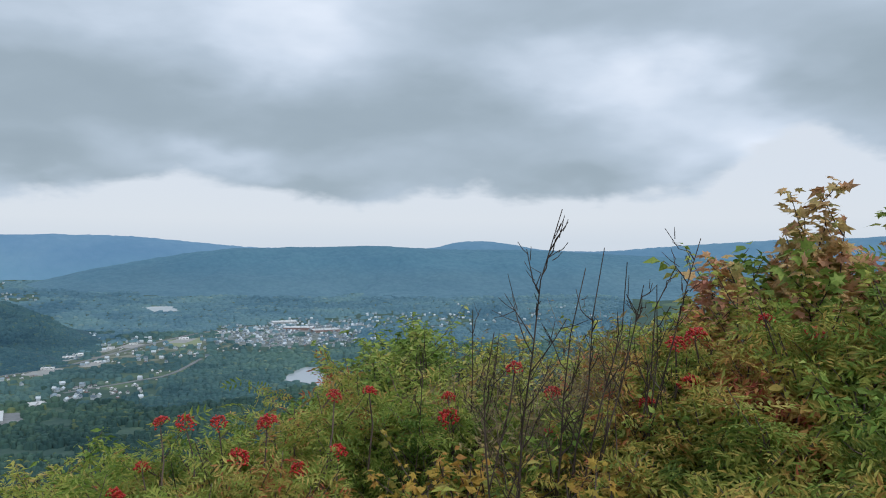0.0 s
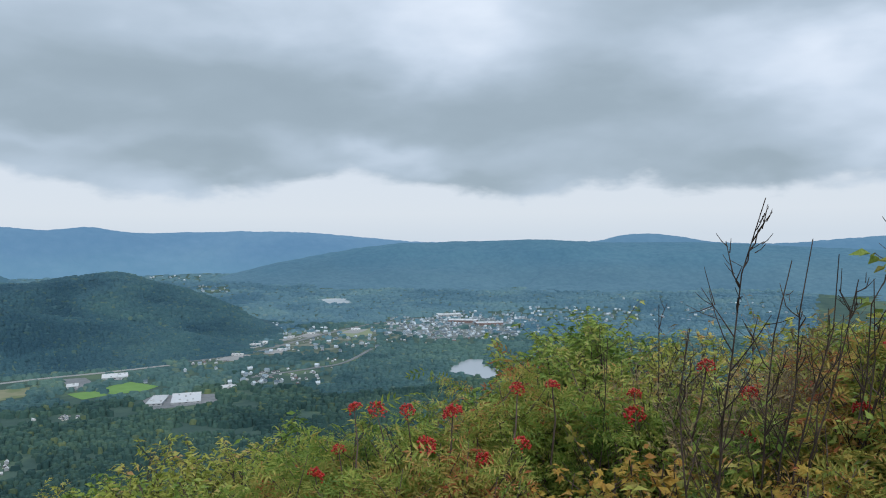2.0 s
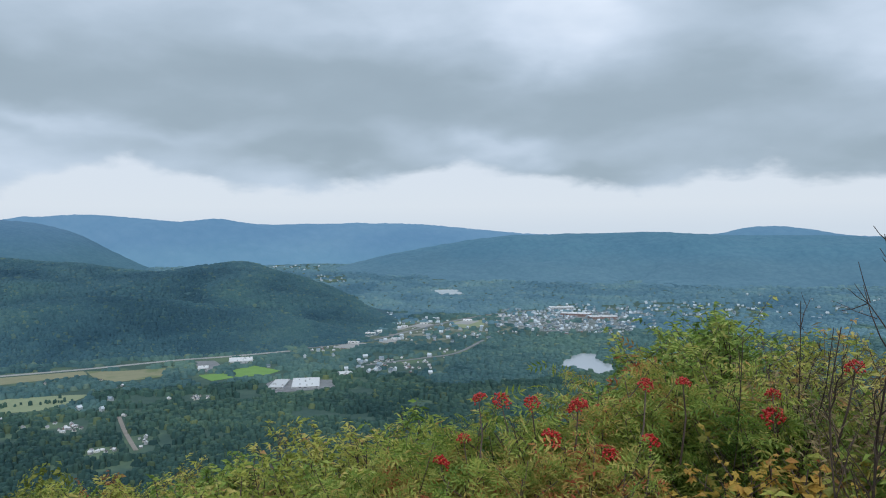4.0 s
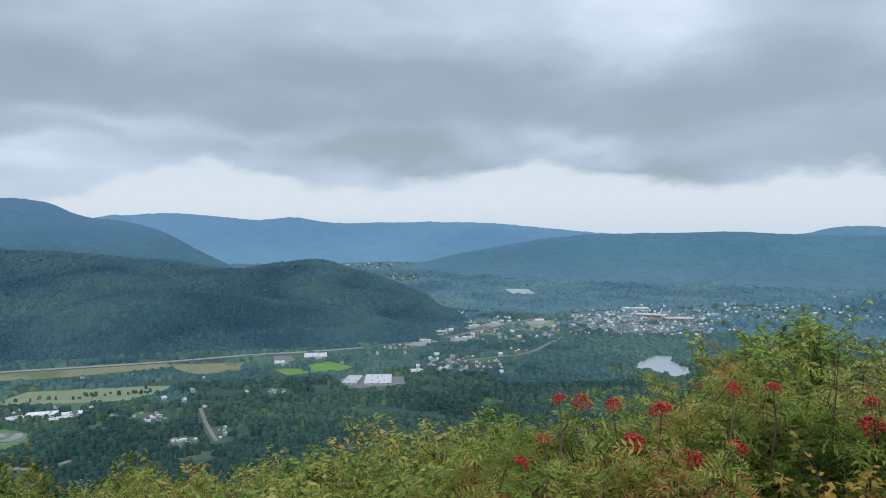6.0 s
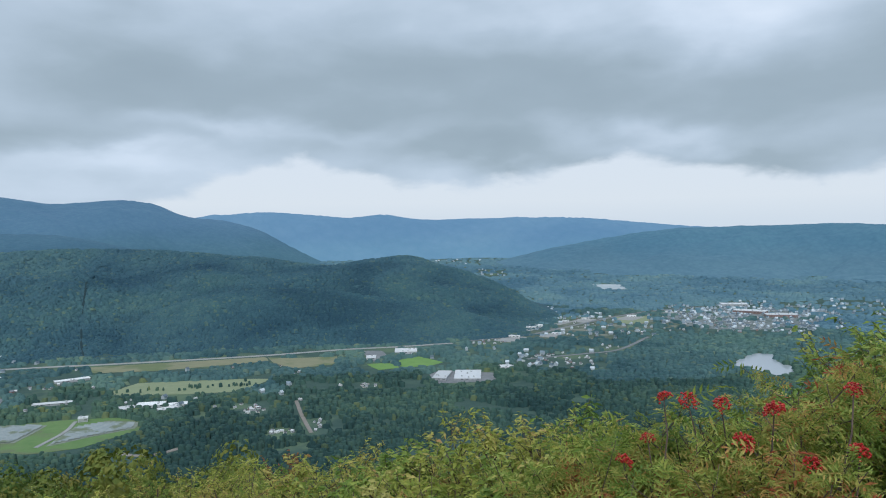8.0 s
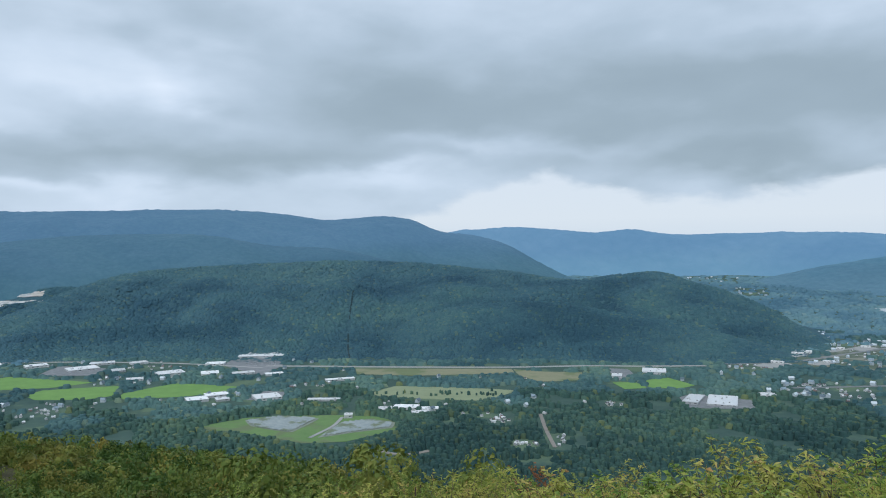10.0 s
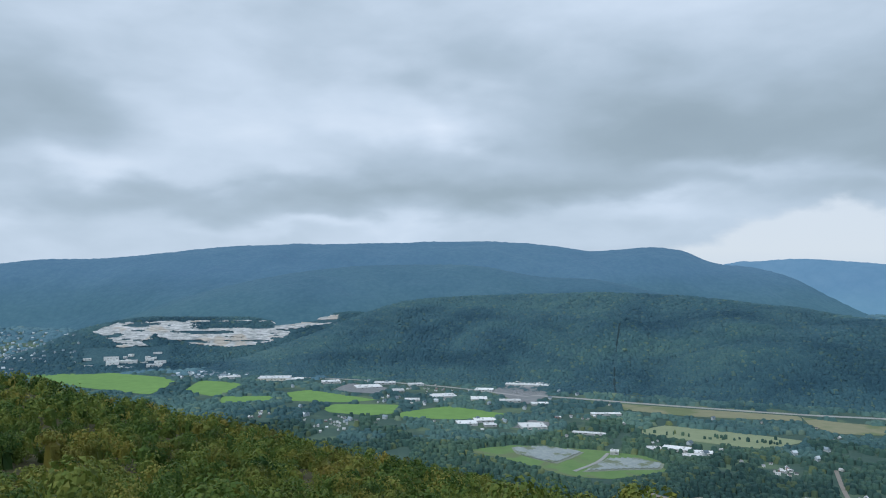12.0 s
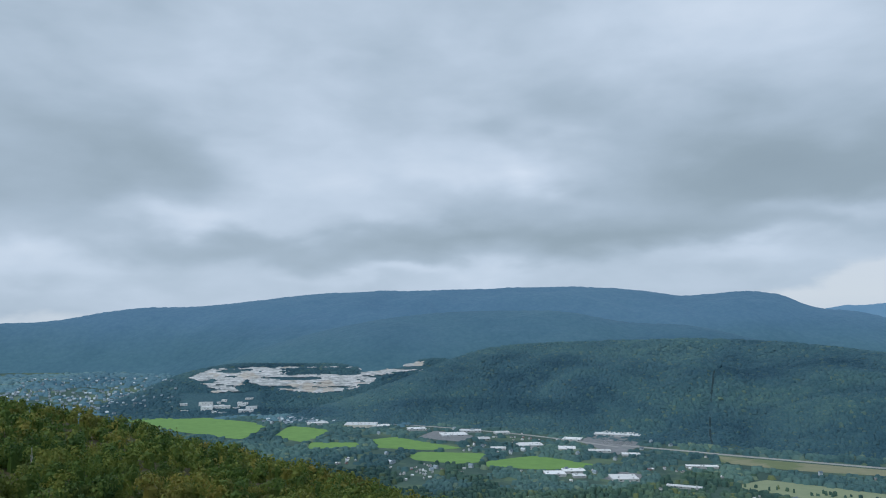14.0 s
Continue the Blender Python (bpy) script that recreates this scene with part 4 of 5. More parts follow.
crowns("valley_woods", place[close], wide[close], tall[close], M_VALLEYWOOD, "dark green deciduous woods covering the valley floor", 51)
crowns("middle_woods", place[middle], wide[middle], tall[middle] * 0.75, M_MIDWOOD_HAZE, "woods between the valley's fields and houses, tinted teal for haze", 55)
crowns("distant_woods", place[beyond], wide[beyond], tall[beyond], M_FARWOOD_HAZE, "woods on the far valley floor, tinted blue for haze", 54, (DOME_FAR, FACE_FAR))
# small single trees in the pasture
pa = np.array([(-1261 + 190 * u + RNG.normal(0, 14), 800 + 190 * u + RNG.normal(0, 14)) for u in RNG.uniform(0.0, 1.0, 34)])
crowns("pasture_trees", np.column_stack([pa, np.full(len(pa), FLOOR + 1.0)]), RNG.uniform(2, 4.2, len(pa)), RNG.uniform(4, 7.5, len(pa)), M_VALLEYWOOD, "scattered small round trees in a pasture", 52)


def scattered(grid, rows, n):
    """Random places on a hill's grid: azimuth, distance, height."""
    A, R, Z = grid
    gi, gj = rng.uniform(0, A.shape[0] - 1.01, n), rng.uniform(1, rows - 1.1, n)
    i0, j0 = gi.astype(int), gj.astype(int)
    fi, fj = gi - i0, gj - j0
    return [(G[i0, j0] * (1 - fi) + G[i0 + 1, j0] * fi) * (1 - fj) + (G[i0, j0 + 1] * (1 - fi) + G[i0 + 1, j0 + 1] * fi) * fj for G in (A, R, Z)]


A, R, Z = MID_GRID
ha, hr, hz = scattered(MID_GRID, 79, 38000)
cut = 59.3 + 0.34 * np.sin((hr - 1850) / 150)
open_cut = (np.abs(ha - cut) < 0.19) & (hr < 2330)
ha, hr, hz = ha[~open_cut], hr[~open_cut], hz[~open_cut]
tall = rng.uniform(1.8, 4.4, len(ha))
# crowns farther up the hill take the copy with more painted haze
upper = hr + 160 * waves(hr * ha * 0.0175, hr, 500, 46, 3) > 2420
for name, these, mat, label in (("hill_woods", ~upper, M_HILLWOOD_HAZE, "dense deciduous forest on a broad hill"), ("upper_hill_woods", upper, M_UPPERWOOD_HAZE, "forest high on the broad hill, tinted blue for haze")):
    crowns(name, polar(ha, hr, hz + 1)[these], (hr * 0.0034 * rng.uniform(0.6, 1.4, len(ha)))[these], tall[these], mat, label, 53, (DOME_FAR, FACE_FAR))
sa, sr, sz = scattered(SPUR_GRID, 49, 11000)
crowns("spur_woods", polar(sa, sr, sz + 1), sr * 0.0034 * rng.uniform(0.6, 1.4, len(sa)), rng.uniform(1.8, 4.4, len(sa)), M_HILLWOOD_HAZE, "dense forest on the hill's lower spur", 57, (DOME_FAR, FACE_FAR))
ha, hr, hz = scattered(QUARRY_GRID, 69, 13000)
he = np.degrees(np.arctan((hz - EYE) / hr))
dug = inside(ha, he, OUTLINE) & ~((ha > 85.6) & (ha < 91.2) & (he > -3.78) & (he < -3.36))
worksite = (ha > 92.6) & (ha < 98.4) & (he < -4.9) & (he > -6.1)
free = ~dug & ~worksite & ((ha < 98.6) | (rng.uniform(0, 1, len(ha)) < 0.5))
ha, hr, hz = ha[free], hr[free], hz[free]
crowns("quarry_woods", polar(ha, hr, hz + 1), hr * 0.0036 * rng.uniform(0.6, 1.4, len(ha)), rng.uniform(1.8, 4.4, len(ha)), M_HILLWOOD_HAZE, "woods on the slope round the quarry", 56, (DOME_FAR, FACE_FAR))
# the power-line cut running up the hill, its shade painted as a dark strip
col = int(np.argmin(np.abs(A[:, 0] - 59.3)))
rows = np.arange(4, 40)
cr, cz = R[col, rows], Z[col, rows]
ca = 59.3 + 0.34 * np.sin((cr - 1850) / 150)
strip = np.stack([polar(ca + off * 0.07, cr, cz + 1.6 - abs(off) * 1.5) for off in (-1, -0.4, 0.4, 1)], 1)
thing("power_line_cut", mesh_of("power_line_cut", strip, grid_faces(len(rows), 4), M_CUT_SHADE), "narrow cut through the hill forest, painted dark as shade", "clearing", kind="structure")


# ---- plants: leaves, stems and how they grow ----
def leafy(name, stops, shine=0.22, thin=0.30):
    def build(n, b, out):
        rnd = n.add("ShaderNodeNewGeometry").outputs["Random Per Island"]
        p = world_pos(n)
        f = n.math("ADD", n.math("MULTIPLY", rnd, 0.34), n.math("ADD", n.math("MULTIPLY", n.math("SUBTRACT", n.noise(p, 1.7, 2.0), 0.33), 1.6), n.math("MULTIPLY", n.math("SUBTRACT", n.noise(p, 9.0, 1.0), 0.25), 0.75)))
        col = n.ramp(f, stops)
        col = n.mix(n.math("MULTIPLY", n.step(n.noise(p, 70.0, 2.0), 0.5, 0.7), 0.35), col, (0.05, 0.06, 0.02))
        n.put(b.inputs["Base Color"], col)
        t = n.add("ShaderNodeBsdfTranslucent", {"Color": col})
        m = n.add("ShaderNodeMixShader", {0: thin, 1: b.outputs[0], 2: t.outputs[0]})
        n.put(out.inputs["Surface"], m)
    return material(name, build, 0.58, shine)


M_ROWAN = leafy("rowan leaflets", [(0.0, (0.06, 0.12, 0.022)), (0.38, (0.17, 0.27, 0.05)), (0.64, (0.34, 0.41, 0.09)), (0.82, (0.52, 0.45, 0.13)), (0.94, (0.52, 0.28, 0.10)), (1.0, (0.44, 0.12, 0.06))])
M_ROWAN_DARK = leafy("deep green rowan leaflets", [(0.0, (0.045, 0.085, 0.018)), (0.30, (0.13, 0.19, 0.038)), (0.54, (0.36, 0.37, 0.08)), (0.72, (0.54, 0.38, 0.105)), (0.88, (0.46, 0.21, 0.08)), (1.0, (0.40, 0.10, 0.06))])
M_YELLOWGREEN = leafy("yellow-green leaves", [(0.0, (0.10, 0.17, 0.03)), (0.35, (0.27, 0.33, 0.06)), (0.65, (0.46, 0.47, 0.11)), (0.88, (0.58, 0.49, 0.16)), (1.0, (0.52, 0.30, 0.12))])
M_GREENLEAF = leafy("green shrub leaves", [(0.0, (0.06, 0.13, 0.03)), (0.45, (0.19, 0.30, 0.06)), (0.8, (0.38, 0.46, 0.11)), (1.0, (0.52, 0.48, 0.16))])
M_MAPLE = leafy("turning maple leaves", [(0.0, (0.22, 0.28, 0.08)), (0.25, (0.44, 0.42, 0.15)), (0.5, (0.64, 0.44, 0.20)), (0.75, (0.68, 0.38, 0.22)), (1.0, (0.68, 0.34, 0.26))])
M_YELLOWLEAF = leafy("yellow broad leaves", [(0.0, (0.12, 0.15, 0.03)), (0.35, (0.27, 0.25, 0.05)), (0.7, (0.54, 0.36, 0.07)), (1.0, (0.44, 0.22, 0.06))])
M_RUSSET = leafy("russet leaves", [(0.0, (0.12, 0.13, 0.04)), (0.4, (0.30, 0.18, 0.05)), (0.8, (0.44, 0.15, 0.06)), (1.0, (0.46, 0.10, 0.06))])


def bark(name, dark, light):
    def build(n, b, out):
        p = world_pos(n)
        f = n.noise(p, 45.0, 5.0, 0.65)
        n.put(b.inputs["Base Color"], n.mix(n.step(n.noise(p, 6.0), 0.4, 0.65), n.ramp(f, [(0.3, dark), (0.7, light)]), tuple(c * 1.5 for c in light)))
        n.put(b.inputs["Normal"], n.add("ShaderNodeBump", {"Height": f, "Strength": 0.5, "Distance": 0.004}))
    return material(name, build, 0.85)


M_BARK = bark("brown bark", (0.05, 0.035, 0.028), (0.12, 0.09, 0.075))
M_DEADBARK = bark("dead dark bark", (0.026, 0.018, 0.014), (0.06, 0.044, 0.035))
M_GREYBARK = bark("weathered grey bark", (0.22, 0.21, 0.20), (0.42, 0.40, 0.38))
M_DRYWOOD = bark("dry brown twig bark", (0.12, 0.085, 0.06), (0.24, 0.18, 0.13))
M_DRY = leafy("withered leaves", [(0.0, (0.16, 0.14, 0.06)), (0.5, (0.28, 0.22, 0.10)), (1.0, (0.36, 0.28, 0.14))])
M_BERRY = material("red rowan berries", lambda n, b, out: n.put(b.inputs["Base Color"], n.ramp(n.add("ShaderNodeNewGeometry").outputs["Random Per Island"], [(0.0, (0.34, 0.014, 0.016)), (0.6, (0.56, 0.026, 0.024)), (1.0, (0.62, 0.07, 0.035))])), 0.35, 0.5)


def tubes(lines, sides=4):
    """One mesh of tapered stems from a list of (points, radius at foot, radius at tip)."""
    V, F = [], []
    for pts, r0, r1 in lines:
        pts = np.asarray(pts, float)
        n = len(pts)
        d = np.gradient(pts, axis=0)
        d /= np.linalg.norm(d, axis=1)[:, None] + 1e-9
        a = np.cross(d, (0.31, 0.83, 0.46))
        a /= np.linalg.norm(a, axis=1)[:, None] + 1e-9
        b = np.cross(d, a)
        r = np.linspace(r0, r1, n)[:, None, None]
        th = np.linspace(0, 2 * np.pi, sides, endpoint=False)
        ring = pts[:, None] + r * (a[:, None] * np.cos(th)[None, :, None] + b[:, None] * np.sin(th)[None, :, None])
        base = sum(len(x) for x in V)
        V.append(ring.reshape(-1, 3))
        i, j = np.meshgrid(np.arange(n - 1), np.arange(sides), indexing="ij")
        k = (j + 1) % sides
        F.append((np.stack([i * sides + j, i * sides + k, (i + 1) * sides + k, (i + 1) * sides + j], -1).reshape(-1, 4)) + base)
    return np.concatenate(V), np.concatenate(F)


def simple_leaf(wide=0.42):
    """A pointed oval leaf, one long, folded along its rib and drooping."""
    v = [(0, 0, 0), (0.40, wide / 2, 0.06), (0.45, 0, -0.01), (0.40, -wide / 2, 0.06), (1, 0, -0.14)]
    return np.array(v), np.array([(0, 2, 1), (0, 3, 2), (1, 2, 4), (2, 3, 4)])


def pinnate_leaf(pairs=4):
    """A feathered leaf, one long: leaflets in pairs along a thin drooping rib."""
    V, F = [], []

    def let(x, ang, ln):
        z = -0.22 * x * x
        c, s = math.cos(ang), math.sin(ang)
        n = len(V)
        for u, w, h in ((0, 0, 0), (0.45, 0.135, 0.05), (0.45, -0.135, 0.05), (1, 0, -0.10)):
            V.append((x + (u * c - w * s) * ln, (u * s + w * c) * ln, z + h * ln))
        F.extend([(n, n + 3, n + 1), (n, n + 2, n + 3)])
    for i in range(pairs):
        x = 0.2 + 0.68 * i / (pairs - 1)
        ln = 0.34 * (0.75 + 0.5 * math.sin(math.pi * (i + 0.6) / pairs))
        for sg in (-1, 1):
            let(x, sg * radians(62 - 3 * i), ln)
    let(0.9, 0.0, 0.32)
    n = len(V)
    V += [(0, 0.008, 0), (0, -0.008, 0), (0.95, -0.006, -0.2), (0.95, 0.006, -0.2)]
    F += [(n, n + 1, n + 2), (n, n + 2, n + 3)]
    return np.array(V), np.array(F)


def lobed_leaf():
    """A maple-like leaf with five pointed lobes."""
    out = []
    for ang, r in ((-150, 0.35), (-115, 0.5), (-85, 0.30), (-58, 0.72), (-30, 0.42), (0, 1.0), (30, 0.42), (58, 0.72), (85, 0.30), (115, 0.5), (150, 0.35)):
        a = radians(ang)
        out.append((0.3 + 0.62 * r * math.cos(a), 0.62 * r * math.sin(a), -0.10 * r * r))
    v = [(0.3, 0, 0.04)] + out + [(0, 0, 0.02)]
    f = [(0, i, i + 1) for i in range(1, 11)] + [(0, 11, 12), (0, 12, 1)]
    return np.array(v), np.array(f)


def leaves_at(shape, pos, way, size, rng, lay=0.85):
    """All leaves of a plant as one mesh: the shape set at each place, pointing along way, its face turned up to the light."""
    sv, sf = shape
    n = len(pos)
    x = way / (np.linalg.norm(way, axis=1)[:, None] + 1e-9)
    upw = np.array([0, 0, 1.0]) + rng.normal(0, lay, (n, 3))
    y = np.cross(upw, x)
    y /= np.linalg.norm(y, axis=1)[:, None] + 1e-9
    z = np.cross(x, y)
    curl = rng.uniform(0.4, 2.2, n)
    s = size[:, None, None]
    v = pos[:, None] + s * (sv[None, :, 0:1] * x[:, None] + sv[None, :, 1:2] * y[:, None] + (sv[None, :, 2:3] * curl[:, None, None]) * z[:, None])
    f = (sf[None] + (np.arange(n) * len(sv))[:, None, None]).reshape(-1, 3)
    return v.reshape(-1, 3), f


def grow(rng, height, spread, stems, forks, bend=0.12, upright=0.8, low=0.3, twig=0.3, thick=1.0):
    """Stems from one root and forks on them. Gives the lines, and the places and ways of the outer twigs."""
    lines, sites, ways = [], [], []
    for s in range(stems):
        a = rng.uniform(0, 2 * np.pi)
        q = math.sqrt(rng.uniform(0.02, 1))
        tip = np.array([math.cos(a) * spread * q, math.sin(a) * spread * q, height * (1.0 - 0.2 * q * q) * rng.uniform(0.88, 1.02)])
        t = np.linspace(0, 1, 7)[:, None]
        root = np.array([math.cos(a), math.sin(a), 0]) * rng.uniform(0, 0.12) * spread
        line = root + (tip - root) * np.concatenate([t ** (1 / upright), t ** (1 / upright), t], 1)
        line[1:] += np.cumsum(rng.normal(0, bend * height / 9, (6, 3)), 0) * np.array([1, 1, 0.3])
        lines.append([])
        lines[-1].append((line, (0.004 + 0.005 * height) * thick, (0.0018 + 0.0006 * height) * thick))
        for k in range(forks):
            u = low + (0.98 - low) * (k + rng.uniform(0, 1)) / forks
            i = min(int(u * 6), 5)
            p = line[i] + (line[i + 1] - line[i]) * (u * 6 - i)
            b = rng.uniform(0, 2 * np.pi)
            ln = twig * height * rng.uniform(0.5, 1.1) * (1.15 - 0.6 * u)
            d = np.array([math.cos(b), math.sin(b), rng.uniform(0.35, 1.2)])
            d /= np.linalg.norm(d)
            w = np.linspace(0, 1, 4)[:, None]
            fork = p + d * ln * w + np.array([0, 0, 1]) * ln * 0.2 * w * w + rng.normal(0, 0.03 * ln, (4, 3)) * w
            lines[-1].append((fork, (0.002 + 0.0016 * height) * thick, (0.0012 + 0.0004 * height) * thick))
            for v in (0.3, 0.5, 0.7, 0.85, 1.0):
                j = min(int(v * 3), 2)
                sites.append(fork[j] + (fork[j + 1] - fork[j]) * (v * 3 - j))
                ways.append(d)
        for v in (0.8, 0.9, 1.0):
            j = min(int(v * 6), 5)
            sites.append(line[j] + (line[j + 1] - line[j]) * (v * 6 - j))
            ways.append(line[6] - line[5])
    return lines, np.array(sites), np.array(ways)


def foliage(rng, sites, ways, per, shape, size, droop=0.1, out=0.9):
    pos = np.repeat(sites, per, 0)
    w = np.repeat(ways / (np.linalg.norm(ways, axis=1)[:, None] + 1e-9), per, 0)
    ang = rng.uniform(0, 2 * np.pi, len(pos))
    fan = np.stack([np.cos(ang), np.sin(ang), rng.normal(-droop, 0.35, len(pos))], 1)
    way = w * (1 - out) + fan * out
    pos = pos + rng.normal(0, size * 0.2, pos.shape)
    return leaves_at(shape, pos, way, size * rng.uniform(0.45, 1.25, len(pos)), rng, 0.65)


def plant(name, label, category, at, height, spread, stems, forks, per, shape, size, leaf_mat, seed, group="", wood=None, **how):
    rng = np.random.RandomState(seed)
    lines, sites, ways = grow(rng, height, spread, stems, forks, **how)
    root = thing(name, None, label, category, group, at=at)
    if wood:
        brush = part("twig_spray", mesh_of("twig_spray", *tubes([t for one in lines for t in one], 3), wood, True), root)
        brush["kind"] = "stuff"
    else:
        for one in lines:
            part("stem", mesh_of("stem", *tubes(one, 3 if height > 1.6 else 4), M_BARK, True), root)
    if per:
        leaf = part("foliage", mesh_of("foliage", *foliage(rng, sites, ways, per, shape, size), leaf_mat), root)
        leaf["kind"] = "stuff"
    return root


def spot(az, r, sink=0.03):
    return pose(-r * math.sin(radians(az)), r * math.cos(radians(az)), float(land_z(az, r)) - sink)


def rise(az, r, top):
    """Height that a plant rooted there needs to reach a level of top metres over the eye."""
    return EYE + top - float(land_z(az, r))


FOLD = (np.array([(0, 0, 0), (0.45, 0.24, 0.06), (0.45, -0.24, 0.06), (1, 0, -0.12)]), np.array([(0, 3, 1), (0, 2, 3)]))
SIMPLE, NARROW, PINNATE, LOBED = simple_leaf(), simple_leaf(0.28), pinnate_leaf(), lobed_leaf()

# rowans hung with berries: azimuth, distance, top against the eye, spread
ROWANS = [(21.5, 4.7, -1.14, 0.5), (17.5, 4.55, -1.01, 0.55), (13.0, 4.7, -0.98, 0.55), (9.0, 4.9, -0.88, 0.5), (15.2, 4.3, -1.0, 0.45), (19.4, 4.3, -1.05, 0.45), (5.5, 4.8, -0.76, 0.45), (24.5, 4.4, -1.24, 0.5), (11, 3.9, -1.05, 0.5), (17, 3.9, -1.12, 0.5), (2.5, 4.9, -0.84, 0.5), (-1.0, 4.6, -0.82, 0.5)]
ROWANS_NEAR = [(-14.5, 4.3, -0.50, 0.55), (-18.5, 4.3, -0.36, 0.6), (-23, 4.2, -0.26, 0.65), (-28, 4.0, -0.14, 0.65), (-33, 3.9, -0.05, 0.6), (-20, 3.5, -0.55, 0.6), (-26.5, 3.3, -0.5, 0.6), (-13, 3.5, -0.72, 0.5),
               (-32, 3.1, -0.5, 0.6), (-16.5, 3.0, -0.80, 0.5), (-23, 2.9, -0.78, 0.5), (-29, 2.7, -0.75, 0.45)]
BUSHES = []
for i, (az, r, top, spread) in enumerate(ROWANS):
    BUSHES.append(plant("rowan_bush", "green rowan bush with feathered leaves and red berry clusters", "bush", spot(az, r), rise(az, r, top), spread, 12, 10, 3, PINNATE, 0.118, M_ROWAN, 100 + i, "rowans on the slope", low=0.3))
for i, (az, r, top, spread) in enumerate(ROWANS_NEAR):
    BUSHES.append(plant("rowan_bush", "dense dark green rowan bush turning yellow and red", "bush", spot(az, r), rise(az, r, top), spread, 12, 11, 3, PINNATE, 0.125 if r > 3.2 else 0.10, (M_ROWAN_DARK, M_ROWAN)[i % 3 == 0], 130 + i, "rowans on the slope", low=0.2))

# berry clusters, each a flat-topped bunch of small berries on the rowan below it
rng = np.random.RandomState(77)
ico = bmesh.new()
bmesh.ops.create_icosphere(ico, subdivisions=1, radius=1.0)
ico_v, ico_f = np.array([v.co[:] for v in ico.verts]), np.array([[v.index for v in f.verts] for f in ico.faces])
ico.free()
BUNCHES = []
for k in range(4):
    n = 85
    a, q = rng.uniform(0, 2 * np.pi, n), np.sqrt(rng.uniform(0, 1, n))
    c = np.stack([np.cos(a) * q * 0.052, np.sin(a) * q * 0.052, 0.030 * (1 - q * q) + rng.uniform(-0.026, 0.008, n)], 1)
    v = c[:, None] + ico_v[None] * (0.0060 * rng.uniform(0.8, 1.2, n))[:, None, None]
    BUNCHES.append(mesh_of("berry_cluster", v, (ico_f[None] + (np.arange(n) * len(ico_v))[:, None, None]).reshape(-1, 3), M_BERRY, True))
BERRIES = [(-1.38, 4.08, 0.72), (-1.27, 4.12, 0.71), (-1.12, 4.16, 0.7), (-0.89, 4.21, 0.69), (-1.01, 4.14, 0.53), (-0.72, 4.18, 0.46), (-0.53, 4.22, 0.54), (-1.44, 4.01, 0.52), (-1.24, 4.0, 0.29), (-0.87, 4.1, 0.32),
           (-1.54, 3.94, 0.41), (-0.56, 4.28, 0.81), (-0.38, 4.3, 0.83), (0.03, 4.3, 0.8), (0.03, 4.28, 0.7), (1.12, 3.75, 1.19), (1.39, 3.65, 1.27), (1.56, 3.57, 1.21), (1.09, 3.73, 0.98), (1.57, 3.53, 0.99),
           (1.24, 3.61, 0.7), (0.91, 3.76, 0.89), (1.31, 3.61, 0.83), (1.04, 3.77, 1.15), (0.55, 4.15, 0.85), (0.55, 4.1, 0.66), (0.36, 4.19, 0.97)]
for i, (x, y, z) in enumerate(BERRIES):
    home = min(BUSHES, key=lambda b: (b.location.x - x) ** 2 + (b.location.y - y) ** 2)
    b = home.location
    m = Matrix.Translation((x - b.x, y - b.y, z - b.z)) @ pose(0, 0, 0, rng.uniform(-25, 25) + 18, rng.uniform(-25, 25), rng.uniform(0, 360)) @ Matrix.Scale(rng.uniform(0.72, 1.08), 4)
    bunch = part("umbel", BUNCHES[i % 4], home, "bright red berry cluster", m)
    bunch["kind"] = "stuff"
    foot = np.array([(x - b.x) * 0.75, (y - b.y) * 0.75, (z - b.z) - 0.45])
    tip = np.array([x - b.x, y - b.y, z - b.z])
    bow = [foot, foot + (tip - foot) * 0.5 + (0.02, 0.01, 0.03), tip - (0, 0, 0.03), tip + (0, 0, 0.01)]
    part("berry_stalk", mesh_of("berry_stalk", *tubes([(bow, 0.006, 0.0025)]), M_BARK, True), home)

# the tall leafy bushes behind the rowans
for i, (az, r, top, spread, mat) in enumerate(((3.6, 8.6, -0.92, 0.7, 0), (0.6, 8.8, -0.86, 0.75, 0), (6.0, 8.2, -1.16, 0.6, 0), (-3.2, 8.0, -0.92, 0.6, 1), (-6.5, 7.4, -0.80, 0.6, 1), (-10.0, 6.6, -0.66, 0.6, 1), (2.0, 7.6, -0.9, 0.7, 0),
                                              (-13.0, 6.0, -0.62, 0.6, 1), (-15.5, 5.6, -0.48, 0.5, 0), (8.5, 7.6, -1.5, 0.6, 0))):
    plant("leafy_bush", "tall green bush with small pointed leaves" if mat == 0 else "thin yellow-green bush with sparse small leaves", "bush", spot(az, r), rise(az, r, top), spread, 19 if mat == 0 else 14, 13,
          6 if mat == 0 else 3, SIMPLE, 0.08 if mat == 0 else 0.065, (M_GREENLEAF, M_YELLOWGREEN)[mat], 200 + i, "tall bushes on the brow", low=0.3)
